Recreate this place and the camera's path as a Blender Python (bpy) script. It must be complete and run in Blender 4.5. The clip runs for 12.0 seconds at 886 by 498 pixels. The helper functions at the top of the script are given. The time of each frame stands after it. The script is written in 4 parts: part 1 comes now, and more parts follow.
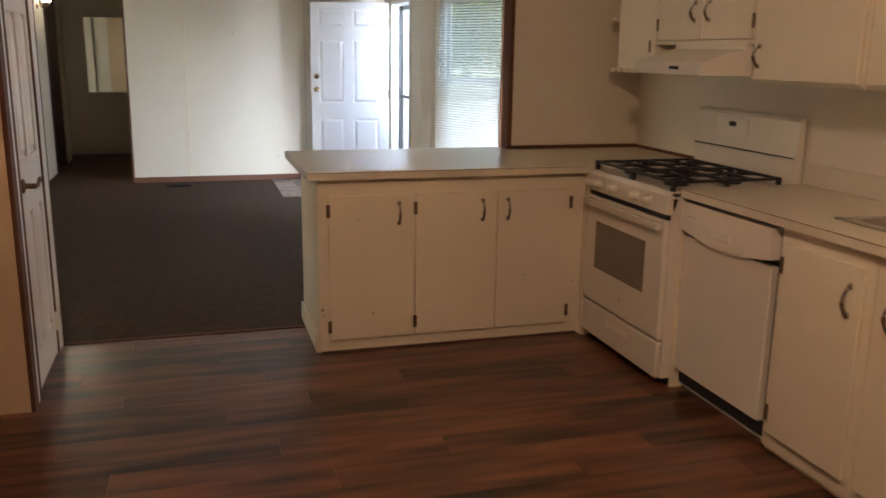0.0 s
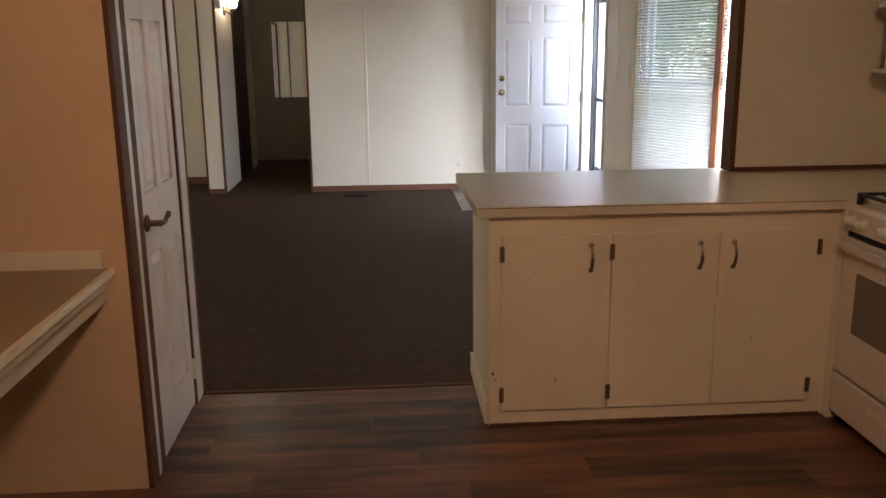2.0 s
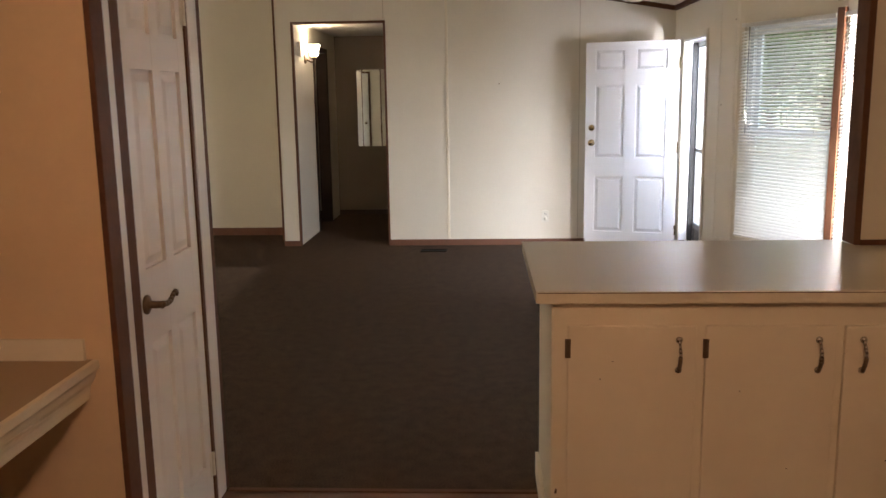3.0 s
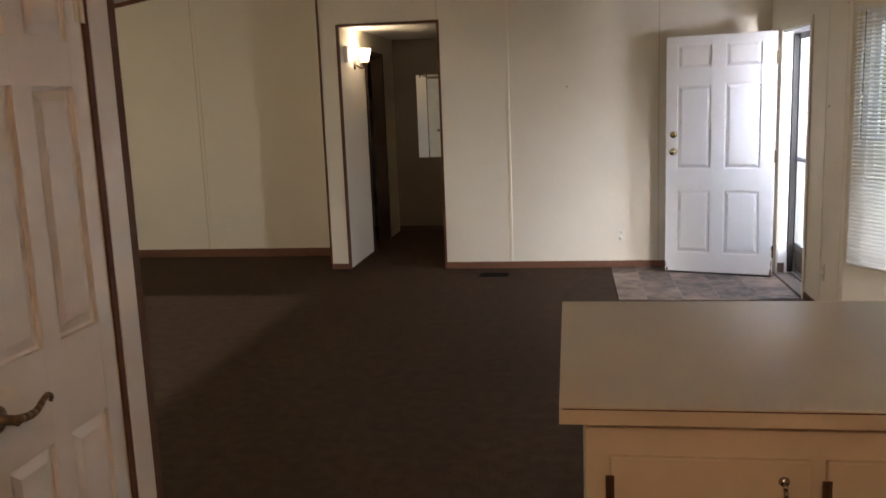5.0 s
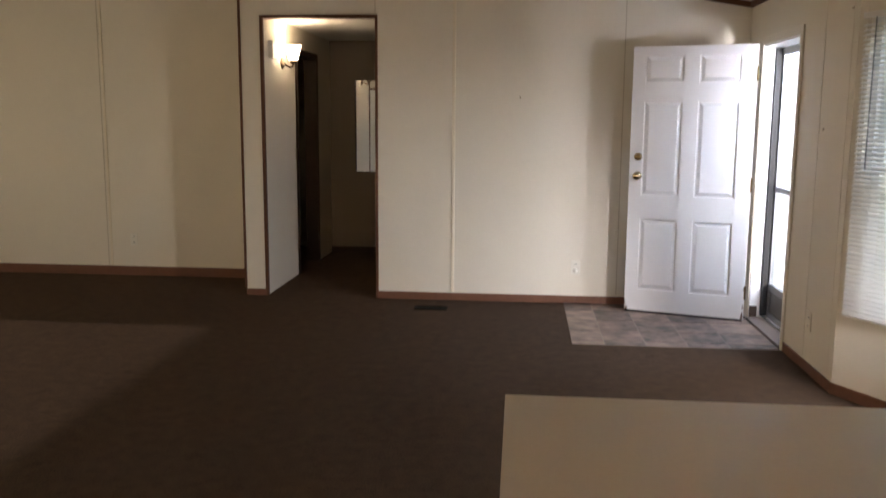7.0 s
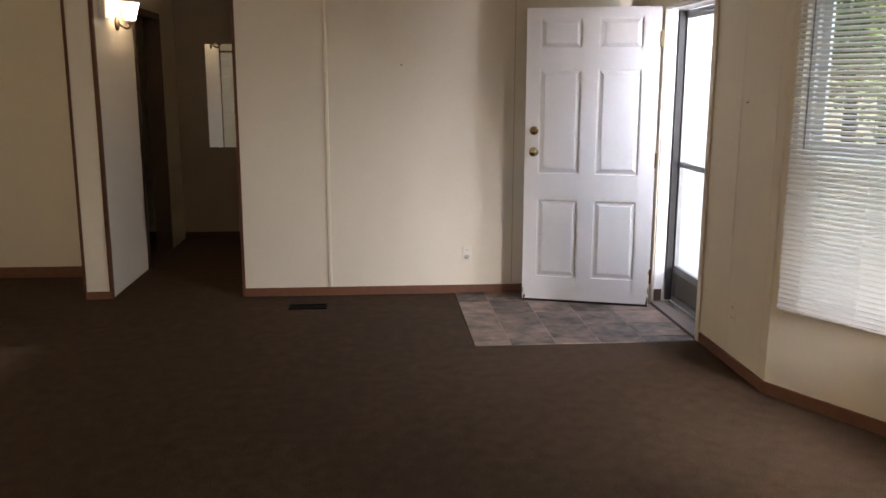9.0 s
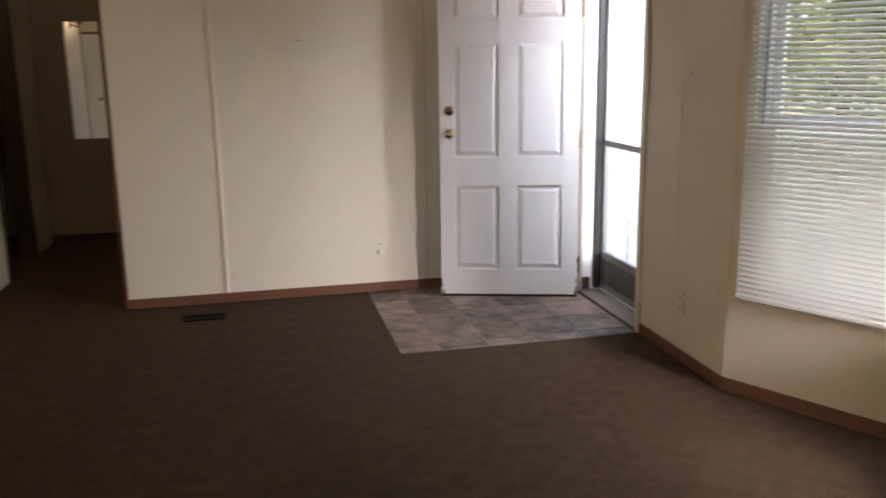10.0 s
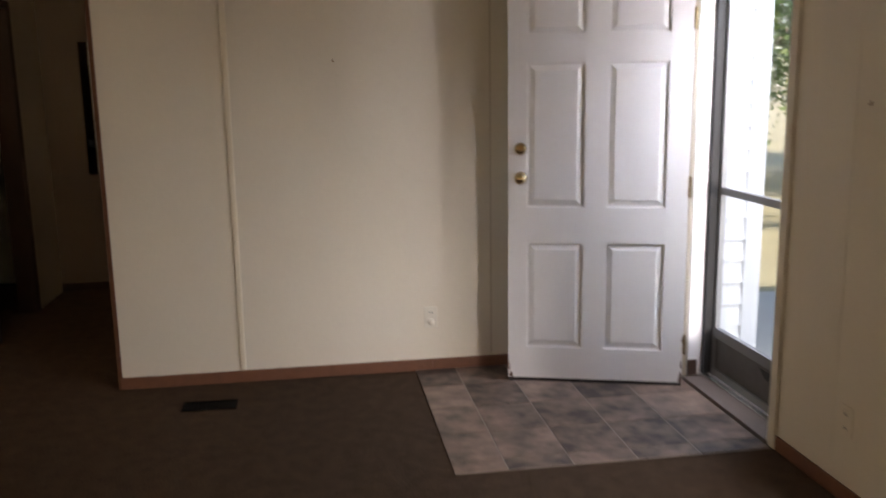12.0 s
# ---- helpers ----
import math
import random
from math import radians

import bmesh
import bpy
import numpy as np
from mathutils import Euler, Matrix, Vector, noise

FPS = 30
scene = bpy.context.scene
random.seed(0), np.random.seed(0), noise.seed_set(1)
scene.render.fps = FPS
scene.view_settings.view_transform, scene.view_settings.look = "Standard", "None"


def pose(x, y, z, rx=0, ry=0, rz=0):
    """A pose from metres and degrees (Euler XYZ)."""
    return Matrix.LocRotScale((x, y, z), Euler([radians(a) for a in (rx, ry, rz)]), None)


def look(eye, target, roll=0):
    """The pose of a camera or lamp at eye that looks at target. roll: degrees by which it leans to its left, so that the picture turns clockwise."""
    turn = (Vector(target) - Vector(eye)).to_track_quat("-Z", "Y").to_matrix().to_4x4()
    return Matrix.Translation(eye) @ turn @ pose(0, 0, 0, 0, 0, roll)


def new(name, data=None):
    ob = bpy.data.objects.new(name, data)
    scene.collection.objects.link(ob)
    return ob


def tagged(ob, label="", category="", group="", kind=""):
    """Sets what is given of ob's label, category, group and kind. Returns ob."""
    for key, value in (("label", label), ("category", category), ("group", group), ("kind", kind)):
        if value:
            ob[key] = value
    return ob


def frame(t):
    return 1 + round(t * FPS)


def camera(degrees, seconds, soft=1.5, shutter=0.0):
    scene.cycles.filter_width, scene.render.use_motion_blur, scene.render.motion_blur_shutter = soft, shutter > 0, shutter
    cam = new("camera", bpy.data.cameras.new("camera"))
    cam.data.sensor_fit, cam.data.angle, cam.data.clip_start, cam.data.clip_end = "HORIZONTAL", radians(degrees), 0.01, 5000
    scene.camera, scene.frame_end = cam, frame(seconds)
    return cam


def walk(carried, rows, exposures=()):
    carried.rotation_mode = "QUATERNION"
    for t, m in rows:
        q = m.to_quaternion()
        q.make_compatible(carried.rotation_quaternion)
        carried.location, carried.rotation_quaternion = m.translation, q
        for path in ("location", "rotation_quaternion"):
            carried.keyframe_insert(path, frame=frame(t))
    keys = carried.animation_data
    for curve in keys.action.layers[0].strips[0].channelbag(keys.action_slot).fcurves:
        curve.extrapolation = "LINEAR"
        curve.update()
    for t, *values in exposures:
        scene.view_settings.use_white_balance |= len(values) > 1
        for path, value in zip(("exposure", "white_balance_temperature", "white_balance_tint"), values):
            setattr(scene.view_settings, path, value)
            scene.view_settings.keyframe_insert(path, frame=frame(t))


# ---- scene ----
cam = camera(55.1, 12.0, 1.5, 0.35)
PATH = [
    (0, (0.338, 1.269, 1.472), (0.892, 3.136, 1.02), 0.8),
    (0.2, (0.426, 1.357, 1.478), (0.898, 3.253, 1.048), 0.8),
    (0.5, (0.514, 1.442, 1.51), (0.811, 3.378, 1.109), -0.2),
    (0.8, (0.539, 1.551, 1.497), (0.721, 3.495, 1.062), -0.7),
    (1, (0.537, 1.614, 1.486), (0.695, 3.555, 1.029), -0.3),
    (1.5, (0.519, 1.881, 1.495), (0.613, 3.834, 1.078), 0.4),
    (1.6, (0.523, 1.932, 1.496), (0.622, 3.886, 1.078), 0.1),
    (2, (0.511, 2.09, 1.501), (0.637, 4.032, 1.04), -0.6),
    (2.5, (0.576, 2.352, 1.501), (0.542, 4.317, 1.128), 0.0),
    (2.7, (0.63, 2.468, 1.516), (0.556, 4.435, 1.159), -0.1),
    (4.5, (0.797, 3.375, 1.526), (0.617, 5.335, 1.168), -3.4),
    (4.8, (0.858, 3.484, 1.541), (0.606, 5.443, 1.23), -2.1),
    (5, (0.876, 3.549, 1.539), (0.571, 5.496, 1.196), -2.2),
    (5.4, (0.896, 3.666, 1.517), (0.671, 5.613, 1.12), -1.3),
    (5.5, (0.894, 3.698, 1.515), (0.698, 5.648, 1.116), -0.4),
    (6, (0.867, 3.985, 1.513), (0.727, 5.936, 1.097), 0.4),
    (6.5, (0.857, 4.164, 1.5), (0.786, 6.107, 1.031), 0.7),
    (7, (0.864, 4.504, 1.455), (0.68, 6.472, 1.152), 0.4),
    (7.2, (0.889, 4.512, 1.506), (0.733, 6.489, 1.247), 0.2),
    (8.8, (0.653, 5.208, 1.504), (0.78, 7.167, 1.118), -0.2),
    (9, (0.643, 5.256, 1.517), (0.799, 7.212, 1.128), 0.1),
    (9.3, (0.618, 5.437, 1.493), (0.762, 7.41, 1.204), -1.5),
    (9.5, (0.565, 5.547, 1.523), (0.778, 7.509, 1.197), -0.7),
    (10, (0.513, 5.822, 1.488), (0.939, 7.728, 1.055), -0.9),
    (10.5, (0.561, 6.062, 1.49), (1.351, 7.848, 1.057), -1.6),
    (10.6, (0.579, 6.112, 1.493), (1.391, 7.881, 1.032), -1.3),
    (11, (0.609, 6.347, 1.466), (1.294, 8.173, 1.022), -1.4),
    (11.5, (0.679, 6.642, 1.448), (1.166, 8.522, 0.969), -1.3),
    (12, (0.709, 6.92, 1.487), (1.004, 8.862, 1.113), -0.9),
]
EXPOSURES = [(0.0, 2.65, 5550, 12), (0.6, 2.75, 5550, 14), (1.5, 2.75, 5600, 16), (2.0, 2.48, 5750, 17), (2.7, 2.62, 6050, 18), (5.0, 2.15, 6250, 19), (6.5, 2.2, 6250, 20), (7.0, 2.25, 6250, 20), (9.0, 1.98, 6450, 21), (9.5, 2.05, 6500, 22), (10.0, 1.95, 6550, 22), (10.5, 1.35, 6600, 23), (11.0, 1.3, 6700, 23), (12.0, 1.62, 6700, 22)]
walk(cam, [(t, look(eye, target, roll)) for t, eye, target, roll in PATH], EXPOSURES)

# ---- world, sun, large lights ----
world = bpy.data.worlds.new("world")
scene.world = world
world.use_nodes = True
SUN_EL, SUN_AZ = 25.5, 270        # degrees; the azimuth is clockwise from +y
wn = world.node_tree
sky = wn.nodes.new("ShaderNodeTexSky")
sky.sky_type, sky.sun_disc = "NISHITA", False
sky.sun_elevation, sky.sun_rotation = radians(SUN_EL), radians(SUN_AZ)
wn.nodes["Background"].inputs[1].default_value = 0.15
wn.links.new(sky.outputs[0], wn.nodes["Background"].inputs[0])
sun = new("sun", bpy.data.lights.new("sun", "SUN"))
sun.data.energy, sun.data.angle, sun.data.color = 5.0, radians(1.2), (1.0, 0.93, 0.80)
sd = Vector((math.sin(radians(SUN_AZ)) * math.cos(radians(SUN_EL)), math.cos(radians(SUN_AZ)) * math.cos(radians(SUN_EL)), math.sin(radians(SUN_EL))))
sun.matrix_world = look(sd * 30, (0, 0, 0))


def area(name, eye, target, w, h, watts, colour):
    ob = new(name, bpy.data.lights.new(name, "AREA"))
    ob.data.shape, ob.data.size, ob.data.size_y, ob.data.energy, ob.data.color = "RECTANGLE", w, h, watts, colour
    ob.matrix_world = look(eye, target)
    return ob


DAY = (0.72, 0.88, 1.0)
area("daylight_front_door", (3.02, 10.36, 2.22), (0.9, 11.1, 0.5), 0.75, 0.22, 10, (0.66, 0.82, 1.0))
# added lamp hidden by the jamb, for the leaf's glow and its wall shadow
area("yard_light_front_door", (2.88, 9.78, 1.75), (1.4, 11.2, 0.8), 0.40, 0.35, 9, (0.92, 0.95, 1.0))
area("daylight_window_1", (3.42, 9.2, 2.28), (2.1, 8.55, 0.7), 0.9, 0.5, 4, DAY)
area("daylight_window_2", (3.68, 7.84, 2.28), (2.3, 7.84, 0.7), 0.9, 0.5, 4, DAY)
# unseen fill lamp, added outside window 2 to brighten the far wall
area("daylight_window_2_low", (3.48, 7.08, 0.95), (0.6, 11.2, 2.2), 0.5, 0.9, 84, (0.97, 0.965, 0.93))
area("daylight_left_window", (-5.70, 8.3, 1.35), (-3.0, 8.3, 0.8), 3.4, 1.3, 3, (1.0, 0.93, 0.78))


def bulb(name, at, watts, colour, radius=0.05):
    ob = new(name, bpy.data.lights.new(name, "POINT"))
    ob.data.energy, ob.data.color, ob.data.shadow_soft_size = watts, colour, radius
    ob.location = at
    return ob


WARM = (1.0, 0.635, 0.36)
bulb("kitchen_ceiling_bulb", (0.9, 2.2, 2.45), 10.5, WARM, 0.12)
bulb("sconce_bulb", (-1.10, 11.78, 2.05), 1.1, (1.0, 0.76, 0.46), 0.03)

# ---- materials ----


def mat(name, colour, rough=0.6, metal=0.0, grain=0.0, scale=40.0, bump=0.0, stain=0.0, stain_scale=2.5, coat=0.0, rnd=0.0, stretch=(1, 1, 1), slide=0.0):
    """A surface with fine grain and broad stains, at real-world size."""
    m = bpy.data.materials.new(name)
    m.use_nodes = True
    n, l = m.node_tree.nodes, m.node_tree.links
    b = n["Principled BSDF"]
    b.inputs["Roughness"].default_value, b.inputs["Metallic"].default_value = rough, metal
    b.inputs["Coat Weight"].default_value = coat
    co = n.new("ShaderNodeTexCoord")
    mp = n.new("ShaderNodeMapping")
    mp.inputs["Scale"].default_value = stretch
    geo = n.new("ShaderNodeNewGeometry")
    l.new(geo.outputs["Position"], mp.inputs[0])
    if slide:
        info0 = n.new("ShaderNodeObjectInfo")
        mul0 = n.new("ShaderNodeMath")
        mul0.operation, mul0.inputs[1].default_value = "MULTIPLY", slide
        l.new(info0.outputs["Random"], mul0.inputs[0])
        l.new(mul0.outputs[0], mp.inputs["Location"])
    fine = n.new("ShaderNodeTexNoise")
    fine.inputs["Scale"].default_value, fine.inputs["Detail"].default_value = scale, 4
    l.new(mp.outputs[0], fine.inputs["Vector"])
    broad = n.new("ShaderNodeTexNoise")
    broad.inputs["Scale"].default_value, broad.inputs["Detail"].default_value = stain_scale, 5
    l.new(mp.outputs[0], broad.inputs["Vector"])
    hsv = n.new("ShaderNodeHueSaturation")
    hsv.inputs["Color"].default_value = (*colour, 1)
    add = n.new("ShaderNodeMath")
    add.operation = "MULTIPLY_ADD"
    l.new(fine.outputs[0], add.inputs[0])
    add.inputs[1].default_value = 2 * grain
    add.inputs[2].default_value = 1 - grain - stain - rnd / 2
    add2 = n.new("ShaderNodeMath")
    add2.operation = "MULTIPLY_ADD"
    l.new(broad.outputs[0], add2.inputs[0])
    add2.inputs[1].default_value = 2 * stain
    l.new(add.outputs[0], add2.inputs[2])
    last = add2.outputs[0]
    if rnd:
        info = n.new("ShaderNodeObjectInfo")
        add3 = n.new("ShaderNodeMath")
        add3.operation = "MULTIPLY_ADD"
        l.new(info.outputs["Random"], add3.inputs[0])
        add3.inputs[1].default_value = rnd
        l.new(last, add3.inputs[2])
        last = add3.outputs[0]
    low = n.new("ShaderNodeMath")
    low.operation, low.inputs[1].default_value = "MAXIMUM", 0.22
    l.new(last, low.inputs[0])
    l.new(low.outputs[0], hsv.inputs["Value"])
    l.new(hsv.outputs[0], b.inputs["Base Color"])
    if bump:
        bp = n.new("ShaderNodeBump")
        bp.inputs["Strength"].default_value, bp.inputs["Distance"].default_value = bump, 0.006
        l.new(fine.outputs[0], bp.inputs["Height"])
        l.new(bp.outputs[0], b.inputs["Normal"])
    return m


M_WALL = mat("cream_wall_panel", (0.725, 0.665, 0.55), 0.55, grain=0.03, scale=60, bump=0.05, stain=0.04)
M_CEIL = mat("ceiling_paint", (0.78, 0.76, 0.70), 0.9, grain=0.05, scale=90, bump=0.3)
M_OAK = mat("brown_trim_wood", (0.120, 0.050, 0.025), 0.62, grain=0.25, scale=30, bump=0.1, stain=0.1, stretch=(1, 1, 1))
M_CARPET = mat("brown_carpet", (0.070, 0.045, 0.029), 1.0, grain=1.7, scale=190, bump=0.6, stain=0.4, stain_scale=14)
M_OAK.node_tree.nodes["Principled BSDF"].inputs["Specular IOR Level"].default_value = 0.25
M_CARPET.node_tree.nodes["Principled BSDF"].inputs["Specular IOR Level"].default_value = 0.08
M_WOOD = mat("wood_vinyl_plank", (0.122, 0.050, 0.025), 0.28, grain=1.4, scale=5, bump=0.0, stain=1.7, stain_scale=2.6, rnd=0.6, stretch=(0.5, 3.6, 1), slide=9.0)
M_WHITE = mat("cream_paint", (0.77, 0.695, 0.55), 0.45, grain=0.02, scale=50, stain=0.03)
M_DOOR = mat("white_door_paint", (0.80, 0.79, 0.78), 0.35, grain=0.02, scale=40, stain=0.02)
M_LAM = mat("cream_laminate", (0.69, 0.635, 0.51), 0.26, grain=0.04, scale=120, stain=0.03)
M_ENAMEL = mat("white_enamel", (0.75, 0.70, 0.62), 0.2, grain=0.01, stain=0.02)
M_BLACK = mat("black_iron", (0.012, 0.012, 0.013), 0.5, grain=0.2, scale=80, bump=0.1)
M_SLATE = mat("slate_vinyl", (0.150, 0.102, 0.076), 0.5, grain=1.0, scale=16, stain=1.5, stain_scale=6.0, rnd=1.2, slide=7.0)
M_GROUND = mat("dry_grass_ground", (0.27, 0.24, 0.14), 0.95, grain=0.3, scale=20, stain=0.3, stain_scale=0.7)
# white siding in bluish mid-grey: shade at the recess is put into the colour
M_SIDING = mat("shaded_white_siding", (0.42, 0.43, 0.45), 0.5, grain=0.02)

# cream panels by the kitchen: the lamp's warm light is put into the colour
M_WARMWALL = mat("lamp_warmed_wall_panel", (0.68, 0.505, 0.33), 0.55, grain=0.03, scale=60, bump=0.05, stain=0.04)
# a touch lighter than the wall: the batten's highlight is in its colour
M_BATTEN = mat("highlit_batten", (0.76, 0.68, 0.53), 0.4, grain=0.02)
M_DESK = mat("brown_laminate", (0.33, 0.235, 0.14), 0.4, grain=0.06, scale=90, stain=0.04)
M_SKIRT = mat("reddish_trim_wood", (0.155, 0.062, 0.030), 0.6, grain=0.25, scale=25, bump=0.1, stain=0.1)
M_VINYL = mat("white_vinyl", (0.78, 0.80, 0.82), 0.4, grain=0.01)
M_TAUPE = mat("dark_hall_wall", (0.24, 0.195, 0.15), 0.6, grain=0.05, scale=60, stain=0.06)
M_TAN = mat("tan_metal", (0.30, 0.22, 0.13), 0.5, metal=0.3)
# near-black stands for the shade inside the hollow register
M_REG = mat("shade_dark_enamel", (0.005, 0.004, 0.0035), 0.8, metal=0.0, grain=0.1)
M_REG.node_tree.nodes["Principled BSDF"].inputs["Specular IOR Level"].default_value = 0.1
# white paint of the pantry door, with the kitchen lamp's warmth coloured in
M_PANTRY = mat("lamp_warmed_white_paint", (0.79, 0.745, 0.70), 0.4, grain=0.02, scale=40, stain=0.03)
M_BOX = mat("tan_plastic", (0.36, 0.30, 0.22), 0.5, grain=0.03)
# storm door metals: dark base colours carry the shade on frame and kick panel
M_STORM = mat("shaded_aluminium", (0.20, 0.20, 0.20), 0.5, metal=0.2, grain=0.05, scale=60, stain=0.1)
M_KICK = mat("shaded_mottled_metal", (0.10, 0.09, 0.08), 0.55, metal=0.2, grain=0.15, scale=40, stain=0.3, stain_scale=9)
M_JOINT = mat("panel_joint_shadow_tan", (0.54, 0.47, 0.36), 0.6, grain=0.05)
M_LIP = mat("bright_metal_strip", (0.85, 0.86, 0.87), 0.22, metal=0.8, grain=0.05)
M_SILL = mat("worn_threshold", (0.13, 0.10, 0.085), 0.5, grain=0.2, scale=40, stain=0.2)
M_DECK = mat("grey_concrete", (0.36, 0.35, 0.33), 0.9, grain=0.2, scale=50, bump=0.3, stain=0.2)
M_BARK = mat("tree_bark", (0.10, 0.075, 0.05), 0.95, grain=0.4, scale=18, bump=0.6)
M_GROUT = mat("pale_grout", (0.30, 0.25, 0.21), 0.8, grain=0.1, scale=60)
M_MIRROR = mat("mirror_silver", (0.86, 0.88, 0.86), 0.02, metal=1.0)


def leafy(name, colour, see=0.35, vary=0.4):
    m = mat(name, colour, 0.6, grain=vary, scale=3, stain=vary * 0.75, stain_scale=0.6)
    n, l = m.node_tree.nodes, m.node_tree.links
    tr = n.new("ShaderNodeBsdfTranslucent")
    tr.inputs[0].default_value = (colour[0] * 1.6, colour[1] * 1.7, colour[2], 1)
    mix = n.new("ShaderNodeMixShader")
    mix.inputs[0].default_value = see
    l.new(n["Principled BSDF"].outputs[0], mix.inputs[1])
    l.new(tr.outputs[0], mix.inputs[2])
    l.new(mix.outputs[0], n["Material Output"].inputs[0])
    return m


M_LEAF, M_LEAF2 = leafy("leaf_green", (0.07, 0.12, 0.03)), leafy("leaf_light_green", (0.10, 0.14, 0.04))
M_BLIND = leafy("white_blind_slat", (0.74, 0.73, 0.71), 0.17, 0.02)
M_BLIND.node_tree.nodes["Translucent BSDF"].inputs[0].default_value = (0.80, 0.76, 0.66, 1)


def glassy(name, tint):
    """Clear pane: mostly see-through, with more gloss at a slant."""
    m = bpy.data.materials.new(name)
    m.use_nodes = True
    n, l = m.node_tree.nodes, m.node_tree.links
    n.remove(n["Principled BSDF"])
    t, g, f, mix = n.new("ShaderNodeBsdfTransparent"), n.new("ShaderNodeBsdfGlossy"), n.new("ShaderNodeLayerWeight"), n.new("ShaderNodeMixShader")
    t.inputs[0].default_value, g.inputs["Roughness"].default_value = (*tint, 1), 0.02
    pw, ml = n.new("ShaderNodeMath"), n.new("ShaderNodeMath")
    pw.operation, pw.inputs[1].default_value = "POWER", 5.0
    ml.operation, ml.inputs[1].default_value, ml.inputs[2].default_value = "MULTIPLY_ADD", 0.5, 0.03
    f.inputs[0].default_value = 0.5
    l.new(f.outputs["Facing"], pw.inputs[0])
    l.new(pw.outputs[0], ml.inputs[0])
    l.new(ml.outputs[0], mix.inputs[0])
    l.new(t.outputs[0], mix.inputs[1])
    l.new(g.outputs[0], mix.inputs[2])
    l.new(mix.outputs[0], n["Material Output"].inputs[0])
    return m


M_GLASS, M_CLEAR = glassy("window_glass", (0.95, 0.97, 0.96)), glassy("clear_plastic", (0.7, 0.72, 0.74))
M_SCREEN = bpy.data.materials.new("insect_screen")
M_SCREEN.use_nodes = True
n, l = M_SCREEN.node_tree.nodes, M_SCREEN.node_tree.links
n.remove(n["Principled BSDF"])
clear, mx = n.new("ShaderNodeBsdfTransparent"), n.new("ShaderNodeMixShader")
haze = n.new("ShaderNodeBsdfTranslucent")
haze.inputs[0].default_value = (0.72, 0.68, 0.58, 1)
mx.inputs[0].default_value = 0.55
l.new(clear.outputs[0], mx.inputs[1])
l.new(haze.outputs[0], mx.inputs[2])
l.new(mx.outputs[0], n["Material Output"].inputs[0])
M_SHADE = mat("frosted_shade", (0.9, 0.86, 0.78), 0.5)
M_SHADE.node_tree.nodes["Principled BSDF"].inputs["Emission Color"].default_value = (1.0, 0.80, 0.52, 1)
M_SHADE.node_tree.nodes["Principled BSDF"].inputs["Emission Strength"].default_value = 5.0

# fabric of the added west curtain, tuned for how much sun it lets in
M_SHEER = bpy.data.materials.new("sheer_fabric")
M_SHEER.use_nodes = True
n, l = M_SHEER.node_tree.nodes, M_SHEER.node_tree.links
n.remove(n["Principled BSDF"])
clear, tl, mx = n.new("ShaderNodeBsdfTransparent"), n.new("ShaderNodeBsdfTranslucent"), n.new("ShaderNodeMixShader")
clear.inputs[0].default_value, tl.inputs[0].default_value, mx.inputs[0].default_value = (0.95, 0.93, 0.88, 1), (0.29, 0.255, 0.18, 1), 0.93
l.new(clear.outputs[0], mx.inputs[1])
l.new(tl.outputs[0], mx.inputs[2])
l.new(mx.outputs[0], n["Material Output"].inputs[0])

# ---- building helpers ----


def box(bm, x0, x1, y0, y1, z0, z1):
    v = [bm.verts.new(p) for p in ((x0, y0, z0), (x1, y0, z0), (x1, y1, z0), (x0, y1, z0), (x0, y0, z1), (x1, y0, z1), (x1, y1, z1), (x0, y1, z1))]
    for f in ((3, 2, 1, 0), (4, 5, 6, 7), (0, 1, 5, 4), (1, 2, 6, 5), (2, 3, 7, 6), (3, 0, 4, 7)):
        bm.faces.new([v[k] for k in f])
    return v


def bevel(bm, r, segments=2):
    bmesh.ops.bevel(bm, geom=list(bm.edges), offset=r, segments=segments, affect="EDGES", profile=0.5)


SET = Matrix()      # how the kitchen's own plan is set into the house


def part(name, bm, material, parent=None, label=""):
    bm.transform(SET)
    me = bpy.data.meshes.new(name)
    bmesh.ops.recalc_face_normals(bm, faces=bm.faces)
    bm.to_mesh(me)
    bm.free()
    me.materials.append(material)
    ob = new(name, me)
    if parent:
        ob.parent = parent
    if label:
        ob["label"] = label
    return ob


def boxes(name, material, parent, *dims, r=0.0, label=""):
    bm = bmesh.new()
    for d in dims:
        box(bm, *d)
    if r:
        bevel(bm, r)
    return part(name, bm, material, parent, label)


def structure(ob, label, category):
    return tagged(ob, label, category, kind="structure")


# ---- the shell ----
FAR, PEAK_X, PEAK_Z, SLOPE = 11.24, -1.53, 3.02, 0.168
RX, EX, LX, SY = 2.988, 2.547, -5.6, -1.2     # main right wall, entry wall, left wall, south wall
K1, K2 = Vector((2.549, 9.11, 0)), Vector((2.988, 8.315, 0))


def roof(x):
    return PEAK_Z - SLOPE * abs(x - PEAK_X)


def sloped_wall(bm, x0, x1, y0, y1, z0=0.0):
    """A wall along x, cut at the top by the vaulted ceiling."""
    xs = [x0] + ([PEAK_X] if x0 < PEAK_X < x1 else []) + [x1]
    for a, b in zip(xs, xs[1:]):
        v = box(bm, a, b, y0, y1, z0, 1)
        for k in (4, 7):
            v[k].co.z = roof(a)
        for k in (5, 6):
            v[k].co.z = roof(b)


floor_kitchen = structure(boxes("floor", M_WOOD, None, (-1.35, 3.15, SY, 5.72, -0.05, -0.006)), "dark brown wood plank vinyl floor in the kitchen", "floor")
